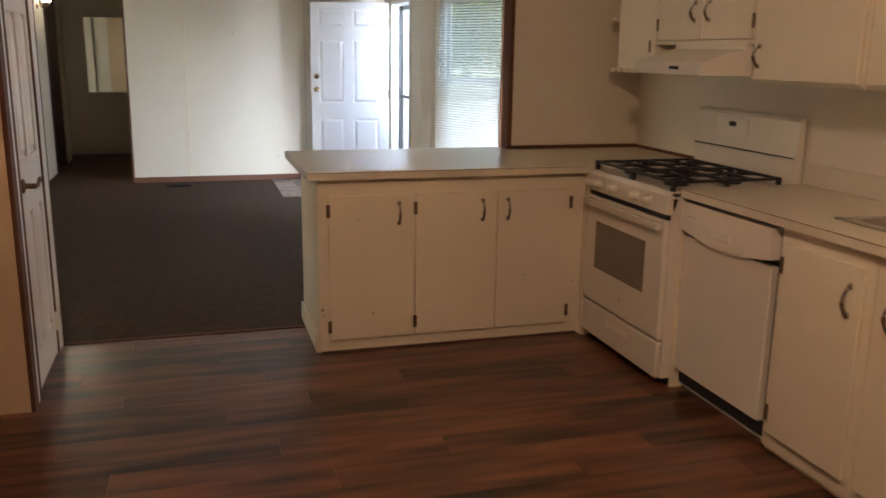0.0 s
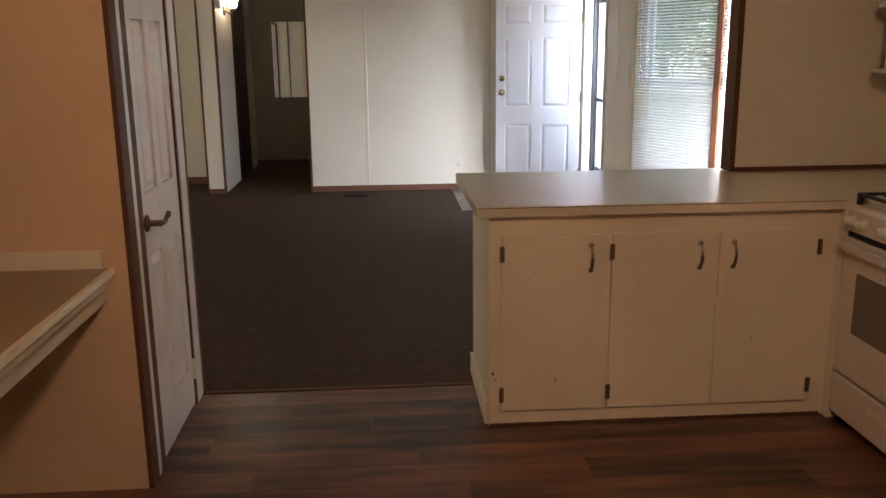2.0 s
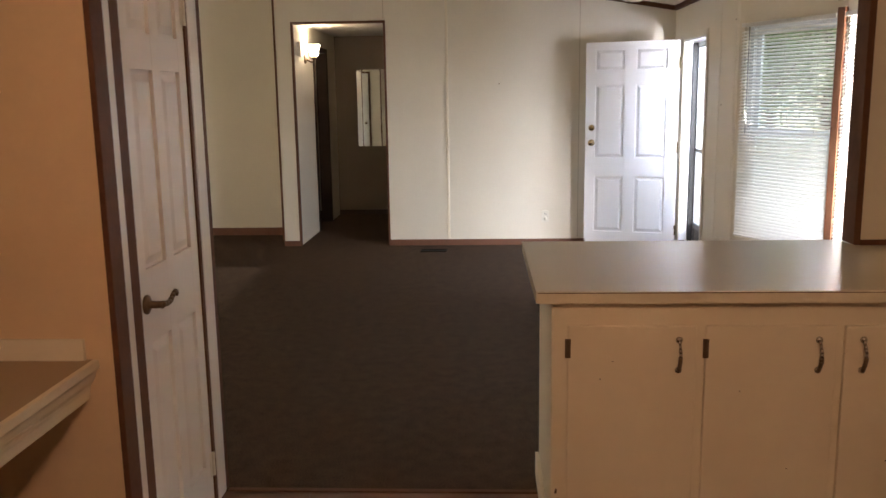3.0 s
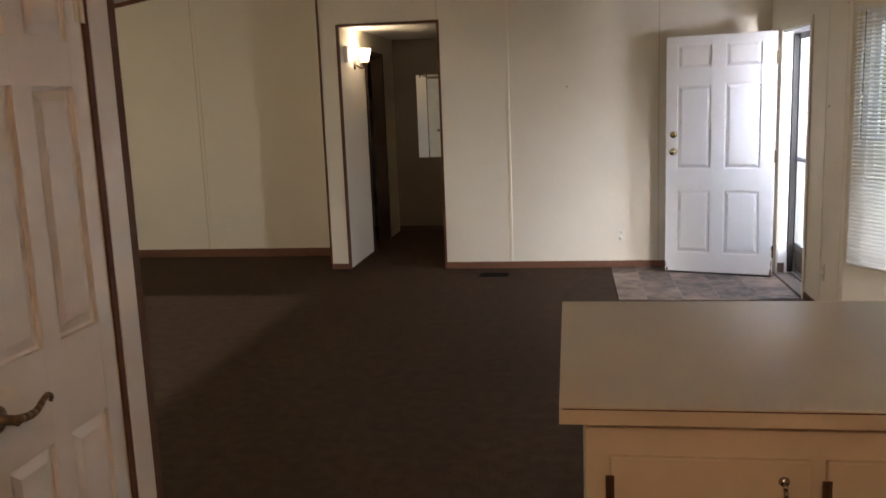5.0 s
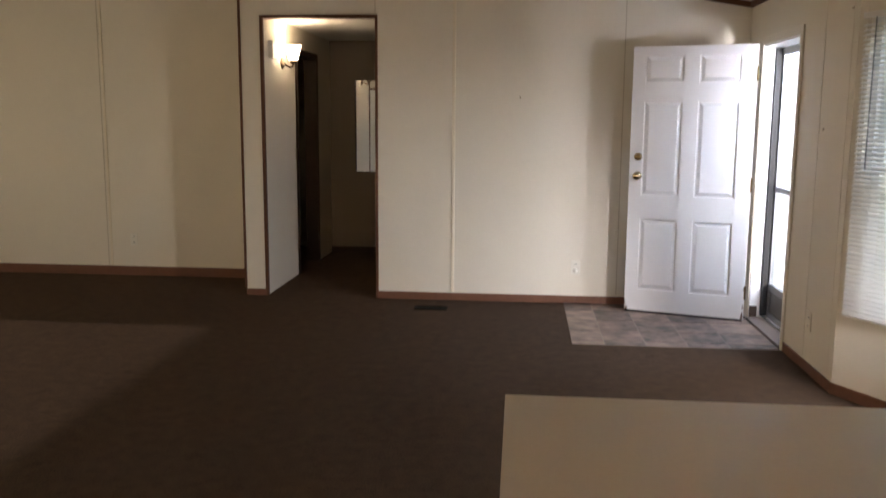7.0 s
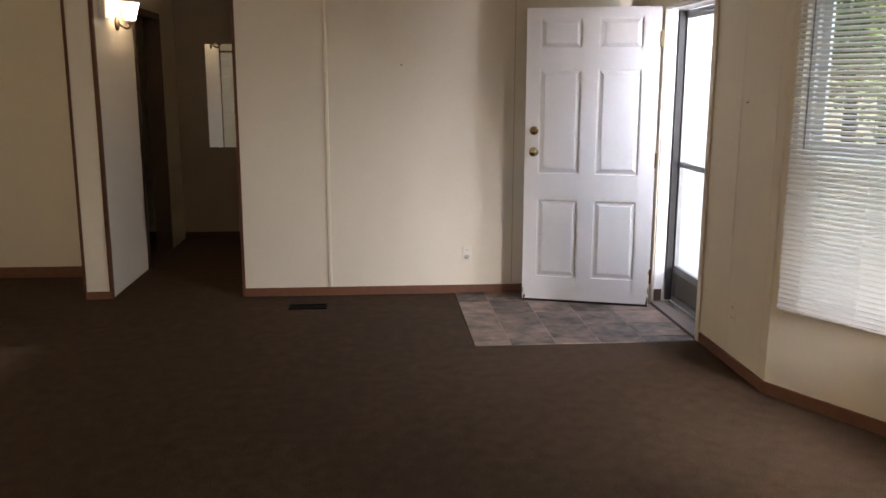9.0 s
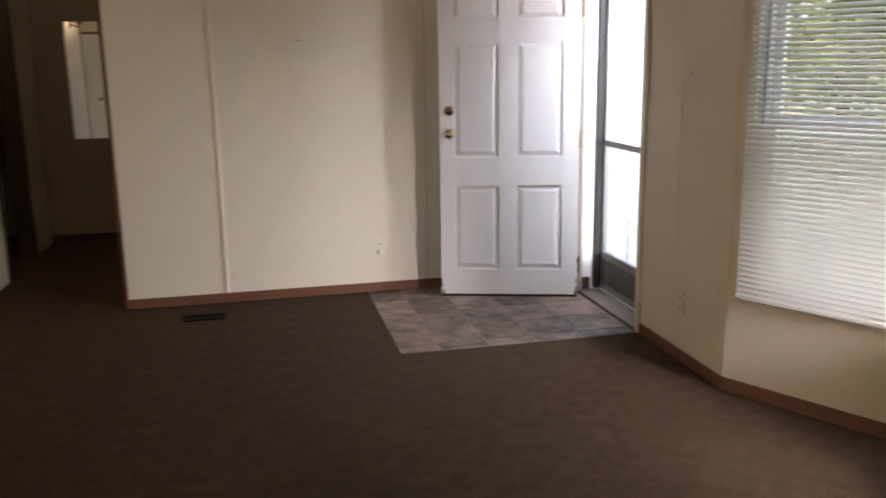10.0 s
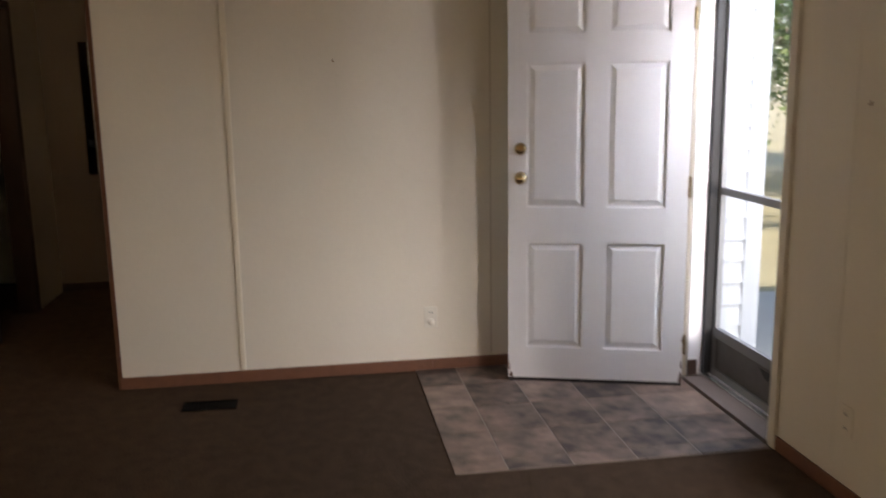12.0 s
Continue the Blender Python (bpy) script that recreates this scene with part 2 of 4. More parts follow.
floor_living = structure(boxes("floor", M_CARPET, None, (LX - 0.1, 2.7, 5.72, 14.2, -0.05, 0.0), (2.7, 3.10, 5.72, 8.9, -0.05, 0.0)), "dark brown carpet through the living room and hall", "floor")

bm = bmesh.new()
for a, b, y0, y1 in ((LX - 0.2, PEAK_X, SY - 0.2, 12.2), (PEAK_X, 2.67, SY - 0.2, 12.2), (2.67, RX + 0.15, SY - 0.2, 9.3)):
    v = box(bm, a, b, y0, y1, 0, 1)
    for k, x in ((0, a), (3, a), (1, b), (2, b)):
        v[k].co.z = roof(x)
    for k, x in ((4, a), (7, a), (5, b), (6, b)):
        v[k].co.z = roof(x) + 0.08
ceiling = structure(part("ceiling", bm, M_CEIL), "off-white vaulted ceiling above kitchen and living room", "ceiling")

bm = bmesh.new()
sloped_wall(bm, -0.30, 2.66, FAR, FAR + 0.1)
sloped_wall(bm, -1.40, -1.22, FAR, FAR + 0.1)
sloped_wall(bm, -1.22, -0.30, FAR, FAR + 0.1, 2.247)
wall_north = structure(part("wall_north", bm, M_WALL), "cream panelled wall with an open passage to the hall", "wall")
bm = bmesh.new()
sloped_wall(bm, LX, -1.40, 11.97, 12.07)
wall_north_left = structure(part("wall_alcove", bm, M_WALL), "cream panelled wall set back behind the hall corner", "wall")

# entry wall with the front door's opening, the slanted window wall, the main right wall
DY0, DY1, DTOP = 10.01, 10.83, 1.99
zr = roof(EX)
bm = bmesh.new()
box(bm, EX, EX + 0.14, 9.112, DY0, 0, zr)
box(bm, EX, EX + 0.14, DY1, FAR, 0, zr)
box(bm, EX, EX + 0.14, DY0, DY1, DTOP, zr)
wall_entry = structure(part("wall_entry", bm, M_WALL), "cream entry wall round the front door", "wall")

U = (K2 - K1).normalized()
NRM = Vector((-U.y, U.x, 0))
if NRM.x < 0:
    NRM = -NRM
LEN = (K2 - K1).length


def slanted(bm, s0, s1, d0, d1, z0, z1):
    """A box on the slanted wall: s along it from the entry corner, d outwards."""
    v = box(bm, s0, s1, d0, d1, z0, z1)
    for q in v:
        p = K1 + U * q.co.x + NRM * q.co.y
        q.co = (p.x, p.y, q.co.z)
    return v


WZ0, WZ1 = 0.475, 1.99
bm = bmesh.new()
slanted(bm, 0.0, 0.07, 0, 0.12, 0, 2.35)
slanted(bm, 0.07, LEN - 0.06, 0, 0.12, 0, WZ0)
slanted(bm, 0.07, LEN - 0.06, 0, 0.12, WZ1, 2.35)
slanted(bm, LEN - 0.06, LEN, 0, 0.12, 0, 2.33)
wall_slant = structure(part("wall_slant", bm, M_WALL), "cream slanted wall with a blind-covered window", "wall")
W2A, W2B = 7.40, 8.26
bm = bmesh.new()
box(bm, RX, RX + 0.12, SY, W2A, 0, roof(RX))
box(bm, RX, RX + 0.12, W2B, 8.315, 0, roof(RX))
box(bm, RX, RX + 0.12, W2A, W2B, 0, WZ0)
box(bm, RX, RX + 0.12, W2A, W2B, WZ1, roof(RX))
wall_east = structure(part("wall_east", bm, M_WALL), "cream outer wall along kitchen and living room", "wall")

bm = bmesh.new()
box(bm, LX - 0.12, LX, 5.66, 6.5, 0, roof(LX))
box(bm, LX - 0.12, LX, 10.15, 12.1, 0, roof(LX))
box(bm, LX - 0.12, LX, 6.5, 10.15, 0, 0.65)
box(bm, LX - 0.12, LX, 6.5, 10.15, 2.1, roof(LX))
wall_west = structure(part("wall_west", bm, M_WALL), "cream outer wall with a wide window opening", "wall")
bm = bmesh.new()
sloped_wall(bm, LX, -1.30, 5.66, 5.76)
wall_divider = structure(part("wall_divider", bm, M_WALL), "cream wall dividing living room from kitchen side", "wall")
bm = bmesh.new()
sloped_wall(bm, -1.34, RX, SY - 0.1, SY)
wall_south = structure(part("wall_south", bm, M_WALL), "cream kitchen wall behind the walk", "wall")
bm = bmesh.new()
box(bm, -1.32, -1.22, SY, 4.875, 0, roof(-1.22))
wall_desk = structure(part("wall_desk", bm, M_WARMWALL), "kitchen wall behind the built-in desk, warm lamp light in its tan", "wall")

# pantry closet between kitchen and living room
PX, PY0, PY1 = -0.35, 4.875, 5.756
PD0, PD1, PTOP = 5.062, 5.600, 2.00
for side in ("south", "north"):
    bm = bmesh.new()
    y = PY0 if side == "south" else PY1 - 0.09
    sloped_wall(bm, -1.32, PX, y, y + 0.09)
    structure(part("wall_pantry_" + side, bm, M_WARMWALL), "pantry closet side wall, warm lamp light in its tan", "wall")
bm = bmesh.new()
box(bm, PX - 0.1, PX, PY0 + 0.09, PD0, 0, roof(PX))
box(bm, PX - 0.1, PX, PD1, PY1 - 0.09, 0, roof(PX))
box(bm, PX - 0.1, PX, PD0, PD1, PTOP, roof(PX))
wall_pantry = structure(part("wall_pantry", bm, M_WARMWALL), "pantry closet front wall round its door, lamp light in its tan", "wall")

bm = bmesh.new()
sloped_wall(bm, 2.156, RX, 6.01, 6.107)
wall_partition = structure(part("wall_partition", bm, M_WALL), "cream partition wall above the peninsula counter", "wall")

# hall
for d in ((-1.42, -1.40, FAR + 0.1, 12.07, 0, 2.98), (-1.32, -1.22, FAR + 0.1, 12.22, 0, 2.3), (-1.32, -1.22, 12.22, 13.03, 2.08, 2.3), (-1.32, -1.22, 13.03, 13.62, 0, 2.3), ):
    structure(boxes("wall_hall", M_WALL, None, d), "cream hall wall behind the passage", "wall")
# end and right side of the hall, much darker than the cream walls
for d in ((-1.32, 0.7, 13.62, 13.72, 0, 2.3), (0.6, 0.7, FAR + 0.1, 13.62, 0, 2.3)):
    structure(boxes("wall_hall", M_TAUPE, None, d), "end and side walls of the hall in a darker colour", "wall")
bm = bmesh.new()
box(bm, -3.0, -2.9, 12.1, 14.1, 0, 2.3)
box(bm, -2.9, -1.32, 14.0, 14.1, 0, 2.3)
box(bm, -1.42, -1.32, 13.72, 14.0, 0, 2.3)
box(bm, -2.9, -1.42, 12.075, 12.12, 0, 2.3)
wall_utility = structure(part("wall_utility", bm, M_WALL), "cream walls of the dark utility room", "wall")
structure(boxes("ceiling", M_CEIL, None, (-3.0, -1.42, 12.075, 14.1, 2.3, 2.36)), "off-white utility room ceiling", "ceiling")
ceiling_hall = structure(boxes("ceiling", M_CEIL, None, (-1.42, 0.7, FAR + 0.1, 13.72, 2.27, 2.35)), "off-white flat hall ceiling", "ceiling")

# ---- shared pieces ----


def cyl(bm, a, b, r0, r1=None, n=16):
    """A capped, tapered rod from a to b."""
    a, b = Vector(a), Vector(b)
    q = (b - a).to_track_quat("Z", "Y").to_matrix().to_4x4()
    m = Matrix.Translation((a + b) / 2) @ q
    bmesh.ops.create_cone(bm, cap_ends=True, segments=n, radius1=r0, radius2=r0 if r1 is None else r1, depth=(b - a).length, matrix=m)


def lathe(bm, rings, m, n=24):
    """A turned body: rings of (radius, height) about the z axis of m."""
    loops = []
    for r, z in rings:
        loops.append([bm.verts.new(m @ Vector((r * math.cos(2 * math.pi * k / n), r * math.sin(2 * math.pi * k / n), z))) for k in range(n)])
    for a, b in zip(loops, loops[1:]):
        for k in range(n):
            bm.faces.new((a[k], a[(k + 1) % n], b[(k + 1) % n], b[k]))
    bm.faces.new(loops[0][::-1])
    bm.faces.new(loops[-1])


def tube(bm, points, r, n=10):
    for a, b in zip(points, points[1:]):
        cyl(bm, a, b, r, r, n)


def prism(bm, outline, axis, a, b):
    """An outline of (u, v) pairs drawn out along an axis: x takes (y, z), y takes (x, z), z takes (x, y)."""
    def at(u, v, w):
        return {"x": (w, u, v), "y": (u, w, v), "z": (u, v, w)}[axis]
    lo = [bm.verts.new(at(u, v, a)) for u, v in outline]
    hi = [bm.verts.new(at(u, v, b)) for u, v in outline]
    bm.faces.new(lo)
    bm.faces.new(hi[::-1])
    n = len(outline)
    for k in range(n):
        bm.faces.new((lo[k], hi[k], hi[(k + 1) % n], lo[(k + 1) % n]))


def smooth(ob):
    for f in ob.data.polygons:
        f.use_smooth = True
    return ob


def empty(name, at=(0, 0, 0), turn=0.0):
    ob = new(name)
    ob.matrix_world = pose(*at, 0, 0, turn)
    return ob


def raised(bm, x0, x1, z0, z1, y, out, rim=0.03, depth=0.008):
    """A raised door panel with sloped margins, on the plane y; out is -1 or 1."""
    v = box(bm, x0, x1, min(y, y + out * 0.001), max(y, y + out * 0.001), z0, z1)
    face = [q for q in v if (q.co.y - y) * out > 0.0005]
    new_v = []
    for q in face:
        q.co.y = y + out * depth
        q.co.x += rim if abs(q.co.x - x0) < 1e-6 else -rim
        q.co.z += rim if abs(q.co.z - z0) < 1e-6 else -rim
        new_v.append(q)
    return new_v


def six_panel_leaf(parent, w, h, t, material, cols, rows):
    """A moulded door leaf, hinge edge at x = 0: core with stiles and rails, and the raised panels on both faces."""
    e = min(0.016, 0.36 * t)
    bm = bmesh.new()
    box(bm, 0.002, w - 0.002, e, t - e, 0.002, h - 0.002)
    xs = [0] + [c * w for pair in cols for c in pair] + [w]
    zs = [0] + [r * h for pair in rows for r in pair] + [h]
    for k in range(0, len(xs), 2):
        box(bm, xs[k], xs[k + 1], 0, t, 0, h)
    for k in range(0, len(zs), 2):
        for a, b in cols:
            box(bm, a * w, b * w, 0.0003, t - 0.0003, zs[k], zs[k + 1])
    leaf = part("leaf", bm, material, parent)
    for a, b in cols:
        for c, d in rows:
            bm = bmesh.new()
            g = 0.010
            raised(bm, a * w + g, b * w - g, c * h + g, d * h - g, e, -1, 0.026, e - 0.002)
            raised(bm, a * w + g, b * w - g, c * h + g, d * h - g, t - e, 1, 0.026, e - 0.002)
            part("panel", bm, material, leaf)
    return leaf


def butt_hinge(parent, at, axis="y", size=0.09):
    bm = bmesh.new()
    x, y, z = at
    cyl(bm, (x, y, z - size / 2), (x, y, z + size / 2), 0.007)
    box(bm, x - 0.018, x + 0.002, y - 0.0015, y + 0.0015, z - size / 2, z + size / 2)
    return part("hinge", bm, M_BRONZE, parent, "dull metal hinge")


M_BRONZE = mat("antique_bronze", (0.17, 0.115, 0.07), 0.45, metal=0.7, grain=0.2, scale=60)
M_CHROME = mat("satin_chrome", (0.55, 0.52, 0.48), 0.25, metal=1.0, grain=0.1, scale=90)
M_BRASS = mat("polished_brass", (0.50, 0.39, 0.23), 0.16, metal=1.0, grain=0.1, scale=60)
M_STEEL = mat("brushed_steel", (0.50, 0.50, 0.50), 0.30, metal=1.0, grain=0.15, scale=120)
M_ALU = mat("mill_aluminium", (0.45, 0.45, 0.46), 0.42, metal=0.9, grain=0.15, scale=60, stain=0.15)
M_DARK = mat("dark_gap", (0.015, 0.014, 0.013), 0.7)
# the oven window's pale reflection is painted in as a lighter base colour
M_OVENGLASS = mat("oven_glass_with_reflection", (0.19, 0.165, 0.13), 0.10, grain=0.05)
M_PLASTIC = mat("ivory_plastic", (0.74, 0.70, 0.60), 0.35, grain=0.01)
# darker than the other trim wood
M_HALL = mat("dark_brown_wood", (0.045, 0.022, 0.012), 0.6, grain=0.25, scale=30, bump=0.1, stain=0.1)
M_TOE = mat("brown_base_strip", (0.10, 0.05, 0.03), 0.5, grain=0.2, scale=30)

# ---- kitchen ----
KS, KZ = 0.967, 0.969     # depth and height of the kitchen's plan in the house
SET = Matrix.Translation((0.028, 5.27 - 4.985 * KS, 0)) @ Matrix.Diagonal((1, KS, KZ, 1))
KX = RX - 0.028           # outer wall in the kitchen's plan
KB = (SY - 5.27) / KS + 4.985      # south wall in the kitchen's plan
CZ = 0.943                # worktop height
FACE = 4.985              # front of the peninsula's cabinet


def bow_handle(parent, at, length, out, material, tip):
    """A bow pull standing upright; out is the unit vector away from the door."""
    x, y, z = at
    o = Vector(out)
    bm = bmesh.new()
    p = Vector(at)
    pts = []
    for k in range(9):
        a = k / 8
        pts.append(p + Vector((0, 0, (a - 0.5) * length * 0.86)) + o * (0.006 + 0.022 * math.sin(math.pi * a)))
    for k, (a, b) in enumerate(zip(pts, pts[1:])):
        cyl(bm, a, b, 0.0055 if 2 < k < 6 else 0.0045, n=8)
    handle = part("handle", bm, material, parent, tip)
    bm = bmesh.new()
    for a, b in zip(pts[:4], pts[1:5]):
        cyl(bm, a, b, 0.0068, n=8)
    smooth(part("grip", bm, M_BRONZE, handle))
    for s in (-1, 1):
        bm = bmesh.new()
        c = p + Vector((0, 0, s * length * 0.43))
        cyl(bm, c - o * 0.001, c + o * 0.006, 0.0115, 0.008, 14)
        smooth(part("rosette", bm, material, handle))
    return smooth(handle)


def flush_hinge(parent, x, y, z, axis):
    bm = bmesh.new()
    if axis == "x":
        box(bm, x - 0.009, x + 0.009, y - 0.004, y, z - 0.032, z + 0.032)
        cyl(bm, (x, y - 0.004, z - 0.028), (x, y - 0.004, z + 0.028), 0.004, n=8)
    else:
        box(bm, x - 0.004, x, y - 0.009, y + 0.009, z - 0.032, z + 0.032)
        cyl(bm, (x - 0.004, y, z - 0.028), (x - 0.004, y, z + 0.028), 0.004, n=8)
    return part("hinge", bm, M_BRONZE, parent, "worn bronze hinge")


peninsula = tagged(empty("base_cabinet", (1.55, 5.3, 0)), "cream-painted peninsula base cabinet with three flat doors", "cabinet")
peninsula.matrix_world = Matrix()
boxes("body", M_WHITE, peninsula, (0.885, 2.255, FACE + 0.012, 5.62, 0.0, CZ - 0.04))
bm = bmesh.new()
for d in ((0.872, 0.921, 0.0, CZ - 0.04), (1.317, 1.353, 0.075, 0.815), (1.750, 1.783, 0.075, 0.815), (2.177, 2.262, 0.0, CZ - 0.04)):
    box(bm, d[0], d[1], FACE, FACE + 0.014, d[2], d[3])
box(bm, 0.921, 2.177, FACE, FACE + 0.014, 0.815, CZ - 0.04)
box(bm, 0.921, 2.177, FACE, FACE + 0.014, 0.0, 0.075)
part("face_frame", bm, M_WHITE, peninsula)
boxes("filler", M_WHITE, peninsula, (2.2625, KX - 0.004, 4.946, FACE + 0.011, 0, CZ - 0.04))
boxes("end_panel", M_WHITE, peninsula, (0.868, 0.886, FACE + 0.014, 5.62, 0, CZ - 0.04))
boxes("end_baseboard", M_WHITE, peninsula, (0.853, 0.867, FACE + 0.02, 5.62, 0, 0.10), r=0.003)
boxes("base_strip", M_TOE, peninsula, (0.872, 2.25, FACE - 0.004, FACE - 0.0005, 0.0, 0.012))
for x0, x1, left in ((0.917, 1.321, True), (1.349, 1.754, True), (1.779, 2.181, False)):
    door = boxes("door", M_WHITE, peninsula, (x0, x1, FACE - 0.018, FACE - 0.001, 0.071, 0.819), r=0.004)
    hx = x1 - 0.055 if left else x0 + 0.055
    bow_handle(door, (hx, FACE - 0.019, 0.722), 0.118, (0, -1, 0), M_CHROME, "worn chrome and bronze bow handle")
    for z in (0.145, 0.745):
        flush_hinge(door, x0 if left else x1, FACE - 0.0185, z, "x")

def chips(parent, spots, y):
    for x, z, w, h in spots:
        bm = bmesh.new()
        prism(bm, [(x - w / 2, z - h * 0.3), (x + w * 0.2, z - h / 2), (x + w / 2, z + h * 0.1), (x, z + h / 2)], "y", y - 0.0006, y - 0.0001)
        part("paint_chip", bm, M_TOE, parent, "small brown paint chip")


chips(peninsula, ((0.884, 0.235, 0.010, 0.022), (0.892, 0.205, 0.007, 0.010), (2.215, 0.30, 0.006, 0.008)), FACE)
for door, spots in zip([c for c in peninsula.children if c.name.startswith("door")], (((1.135, 0.205, 0.006, 0.020), (1.02, 0.64, 0.005, 0.005), (1.06, 0.70, 0.008, 0.004)), ((1.46, 0.60, 0.005, 0.006), (1.62, 0.33, 0.006, 0.004)), ((1.93, 0.36, 0.009, 0.006),))):
    chips(door, spots, FACE - 0.018)

peninsula_top = tagged(empty("countertop"), "cream laminate peninsula countertop with a square edge", "countertop")
bm = bmesh.new()
prism(bm, [(0.814, 4.934), (2.262, 4.934), (2.262, 4.9339), (KX - 0.002, 4.9339), (KX - 0.002, 5.747), (2.101, 5.747), (2.101, 5.88), (0.810, 5.88)], "z", CZ - 0.039, CZ)
part("slab", bm, M_LAM, peninsula_top)
boxes("edge_seam", M_TOE, peninsula_top, (0.82, 2.255, 4.9325, 4.9336, CZ - 0.006, CZ - 0.0035))
structure(boxes("trim", M_OAK, None, (2.131, KX - 0.002, 5.737, 5.749, CZ + 0.001, CZ + 0.022)), "brown wood strip where counter meets partition", "trim")
structure(boxes("trim", M_OAK, None, (KX - 0.012, KX - 0.001, 4.95, 5.737, CZ + 0.001, CZ + 0.018)), "brown wood strip along the counter's back", "trim")
structure(boxes("trim", M_OAK, None, (2.103, 2.129, 5.741, 5.86, CZ + 0.001, (roof(2.13) - 0.01) / KZ), r=0.003), "brown wood corner trim on the partition's end", "trim")

# gas range
SX, SY0, SY1, BX0 = 2.262, 4.150, 4.938, 2.335
stove = tagged(empty("gas_range"), "white enamel gas range with black iron grates", "stove")
boxes("body", M_ENAMEL, stove, (SX + 0.03, KX - 0.03, SY0, SY1, 0.04, 0.895), r=0.004)
boxes("plinth", M_DARK, stove, (SX + 0.07, KX - 0.05, SY0 + 0.02, SY1 - 0.02, 0.0, 0.04))
door = boxes("oven_door", M_ENAMEL, stove, (SX, SX + 0.028, SY0 + 0.004, SY1 - 0.004, 0.232, 0.795), r=0.006)
boxes("window", M_OVENGLASS, door, (SX - 0.003, SX + 0.002, SY0 + 0.16, SY1 - 0.12, 0.42, 0.668), r=0.001, label="smoked oven window with its pale reflection coloured in")
bm = bmesh.new()
box(bm, SX - 0.034, SX - 0.014, SY0 + 0.02, SY1 - 0.02, 0.745, 0.785)
bevel(bm, 0.008, 3)
for y in (SY0 + 0.05, SY1 - 0.05):
    box(bm, SX - 0.016, SX + 0.002, y - 0.015, y + 0.015, 0.75, 0.78)
part("handle", bm, M_ENAMEL, door)
bm = bmesh.new()
cyl(bm, (SX - 0.0015, 4.53, 0.322), (SX + 0.002, 4.53, 0.322), 0.009, n=14)
part("badge", bm, M_ALU, door)
drawer = boxes("drawer", M_ENAMEL, stove, (SX + 0.002, SX + 0.028, SY0 + 0.004, SY1 - 0.004, 0.045, 0.216), r=0.006)
boxes("pull_recess", M_PLASTIC, drawer, (SX - 0.002, SX + 0.003, 4.43, 4.66, 0.145, 0.172), r=0.001)
boxes("vent_gap", M_DARK, stove, (SX + 0.012, SX + 0.029, SY0 + 0.006, SY1 - 0.006, 0.797, 0.815))
for k in range(3):
    boxes("vent_slot", M_DARK, stove, (SX - 0.0005, SX + 0.004, SY0 + 0.10 + k * 0.22, SY0 + 0.26 + k * 0.22, 0.8165, 0.8225))
bm = bmesh.new()
prism(bm, [(SX + 0.0, 0.823), (SX + 0.03, 0.823), (SX + 0.07, 0.921), (SX + 0.022, 0.921), (SX + 0.008, 0.905)], "y", SY0, SY1)
panel = part("control_panel", bm, M_ENAMEL, stove)
for y in (4.892, 4.812, 4.655, 4.43, 4.315):
    bm = bmesh.new()
    lathe(bm, [(0.026, 0), (0.026, 0.006), (0.021, 0.008), (0.018, 0.03), (0.014, 0.034)], pose(SX + 0.004, y, 0.866, 0, -84, 0), 20)
    box(bm, SX - 0.036, SX - 0.024, y - 0.004, y + 0.004, 0.852, 0.884)
    smooth(part("knob", bm, M_PLASTIC, panel, "white plastic burner knob"))
boxes("cooktop", M_ENAMEL, stove, (SX + 0.02, KX - 0.10, SY0, SY1, 0.8955, 0.925), r=0.008)
for y in (4.35, 4.74):
    for x in (2.42, 2.70):
        bm = bmesh.new()
        lathe(bm, [(0.055, 0), (0.055, 0.010), (0.038, 0.012), (0.038, 0.022), (0.03, 0.026)], pose(x, y, 0.925), 20)
        part("burner", bm, M_BLACK, stove, "black iron burner cap")
for y0, y1 in ((4.17, 4.535), (4.553, 4.918)):
    bm = bmesh.new()
    x0, x1, zt = 2.30, 2.835, 0.972
    for y in (y0, (y0 + y1) / 2, y1):
        box(bm, x0, x1, y - 0.007, y + 0.007, zt - 0.012, zt)
    for x in (x0, x0 + 0.125, (x0 + x1) / 2, x1 - 0.135, x1):
        box(bm, x - 0.007, x + 0.007, y0, y1, zt - 0.0125, zt + 0.0005)
    for x in (x0, (x0 + x1) / 2, x1):
        for y in (y0, y1):
            box(bm, x - 0.009, x + 0.009, y - 0.009, y + 0.009, 0.925, zt)
    for x in (2.42, 2.70):
        for k in range(4):
            a = math.pi / 4 + k * math.pi / 2
            yc = (y0 + y1) / 2
            cyl(bm, (x + 0.03 * math.cos(a), yc + 0.03 * math.sin(a), zt + 0.004), (x + 0.12 * math.cos(a), yc + 0.12 * math.sin(a), zt + 0.003), 0.006, n=6)
    part("grate", bm, M_BLACK, stove, "black cast-iron grate")
bm = bmesh.new()
prism(bm, [(2.905, 0.90), (KX - 0.02, 0.90), (KX - 0.02, 1.238), (2.93, 1.245), (2.912, 1.225), (2.895, 1.062), (2.905, 1.055)], "y", SY0 + 0.005, SY1 + 0.055)
guard = part("backguard", bm, M_ENAMEL, stove)
boxes("trim_line", M_DARK, guard, (2.893, 2.90, SY0 + 0.02, SY1 + 0.04, 1.056, 1.062))
boxes("clock_panel", M_PLASTIC, guard, (2.898, 2.906, 4.53, 4.79, 1.115, 1.205), r=0.001)
boxes("clock", M_DARK, guard, (2.8955, 2.899, 4.625, 4.68, 1.168, 1.192))
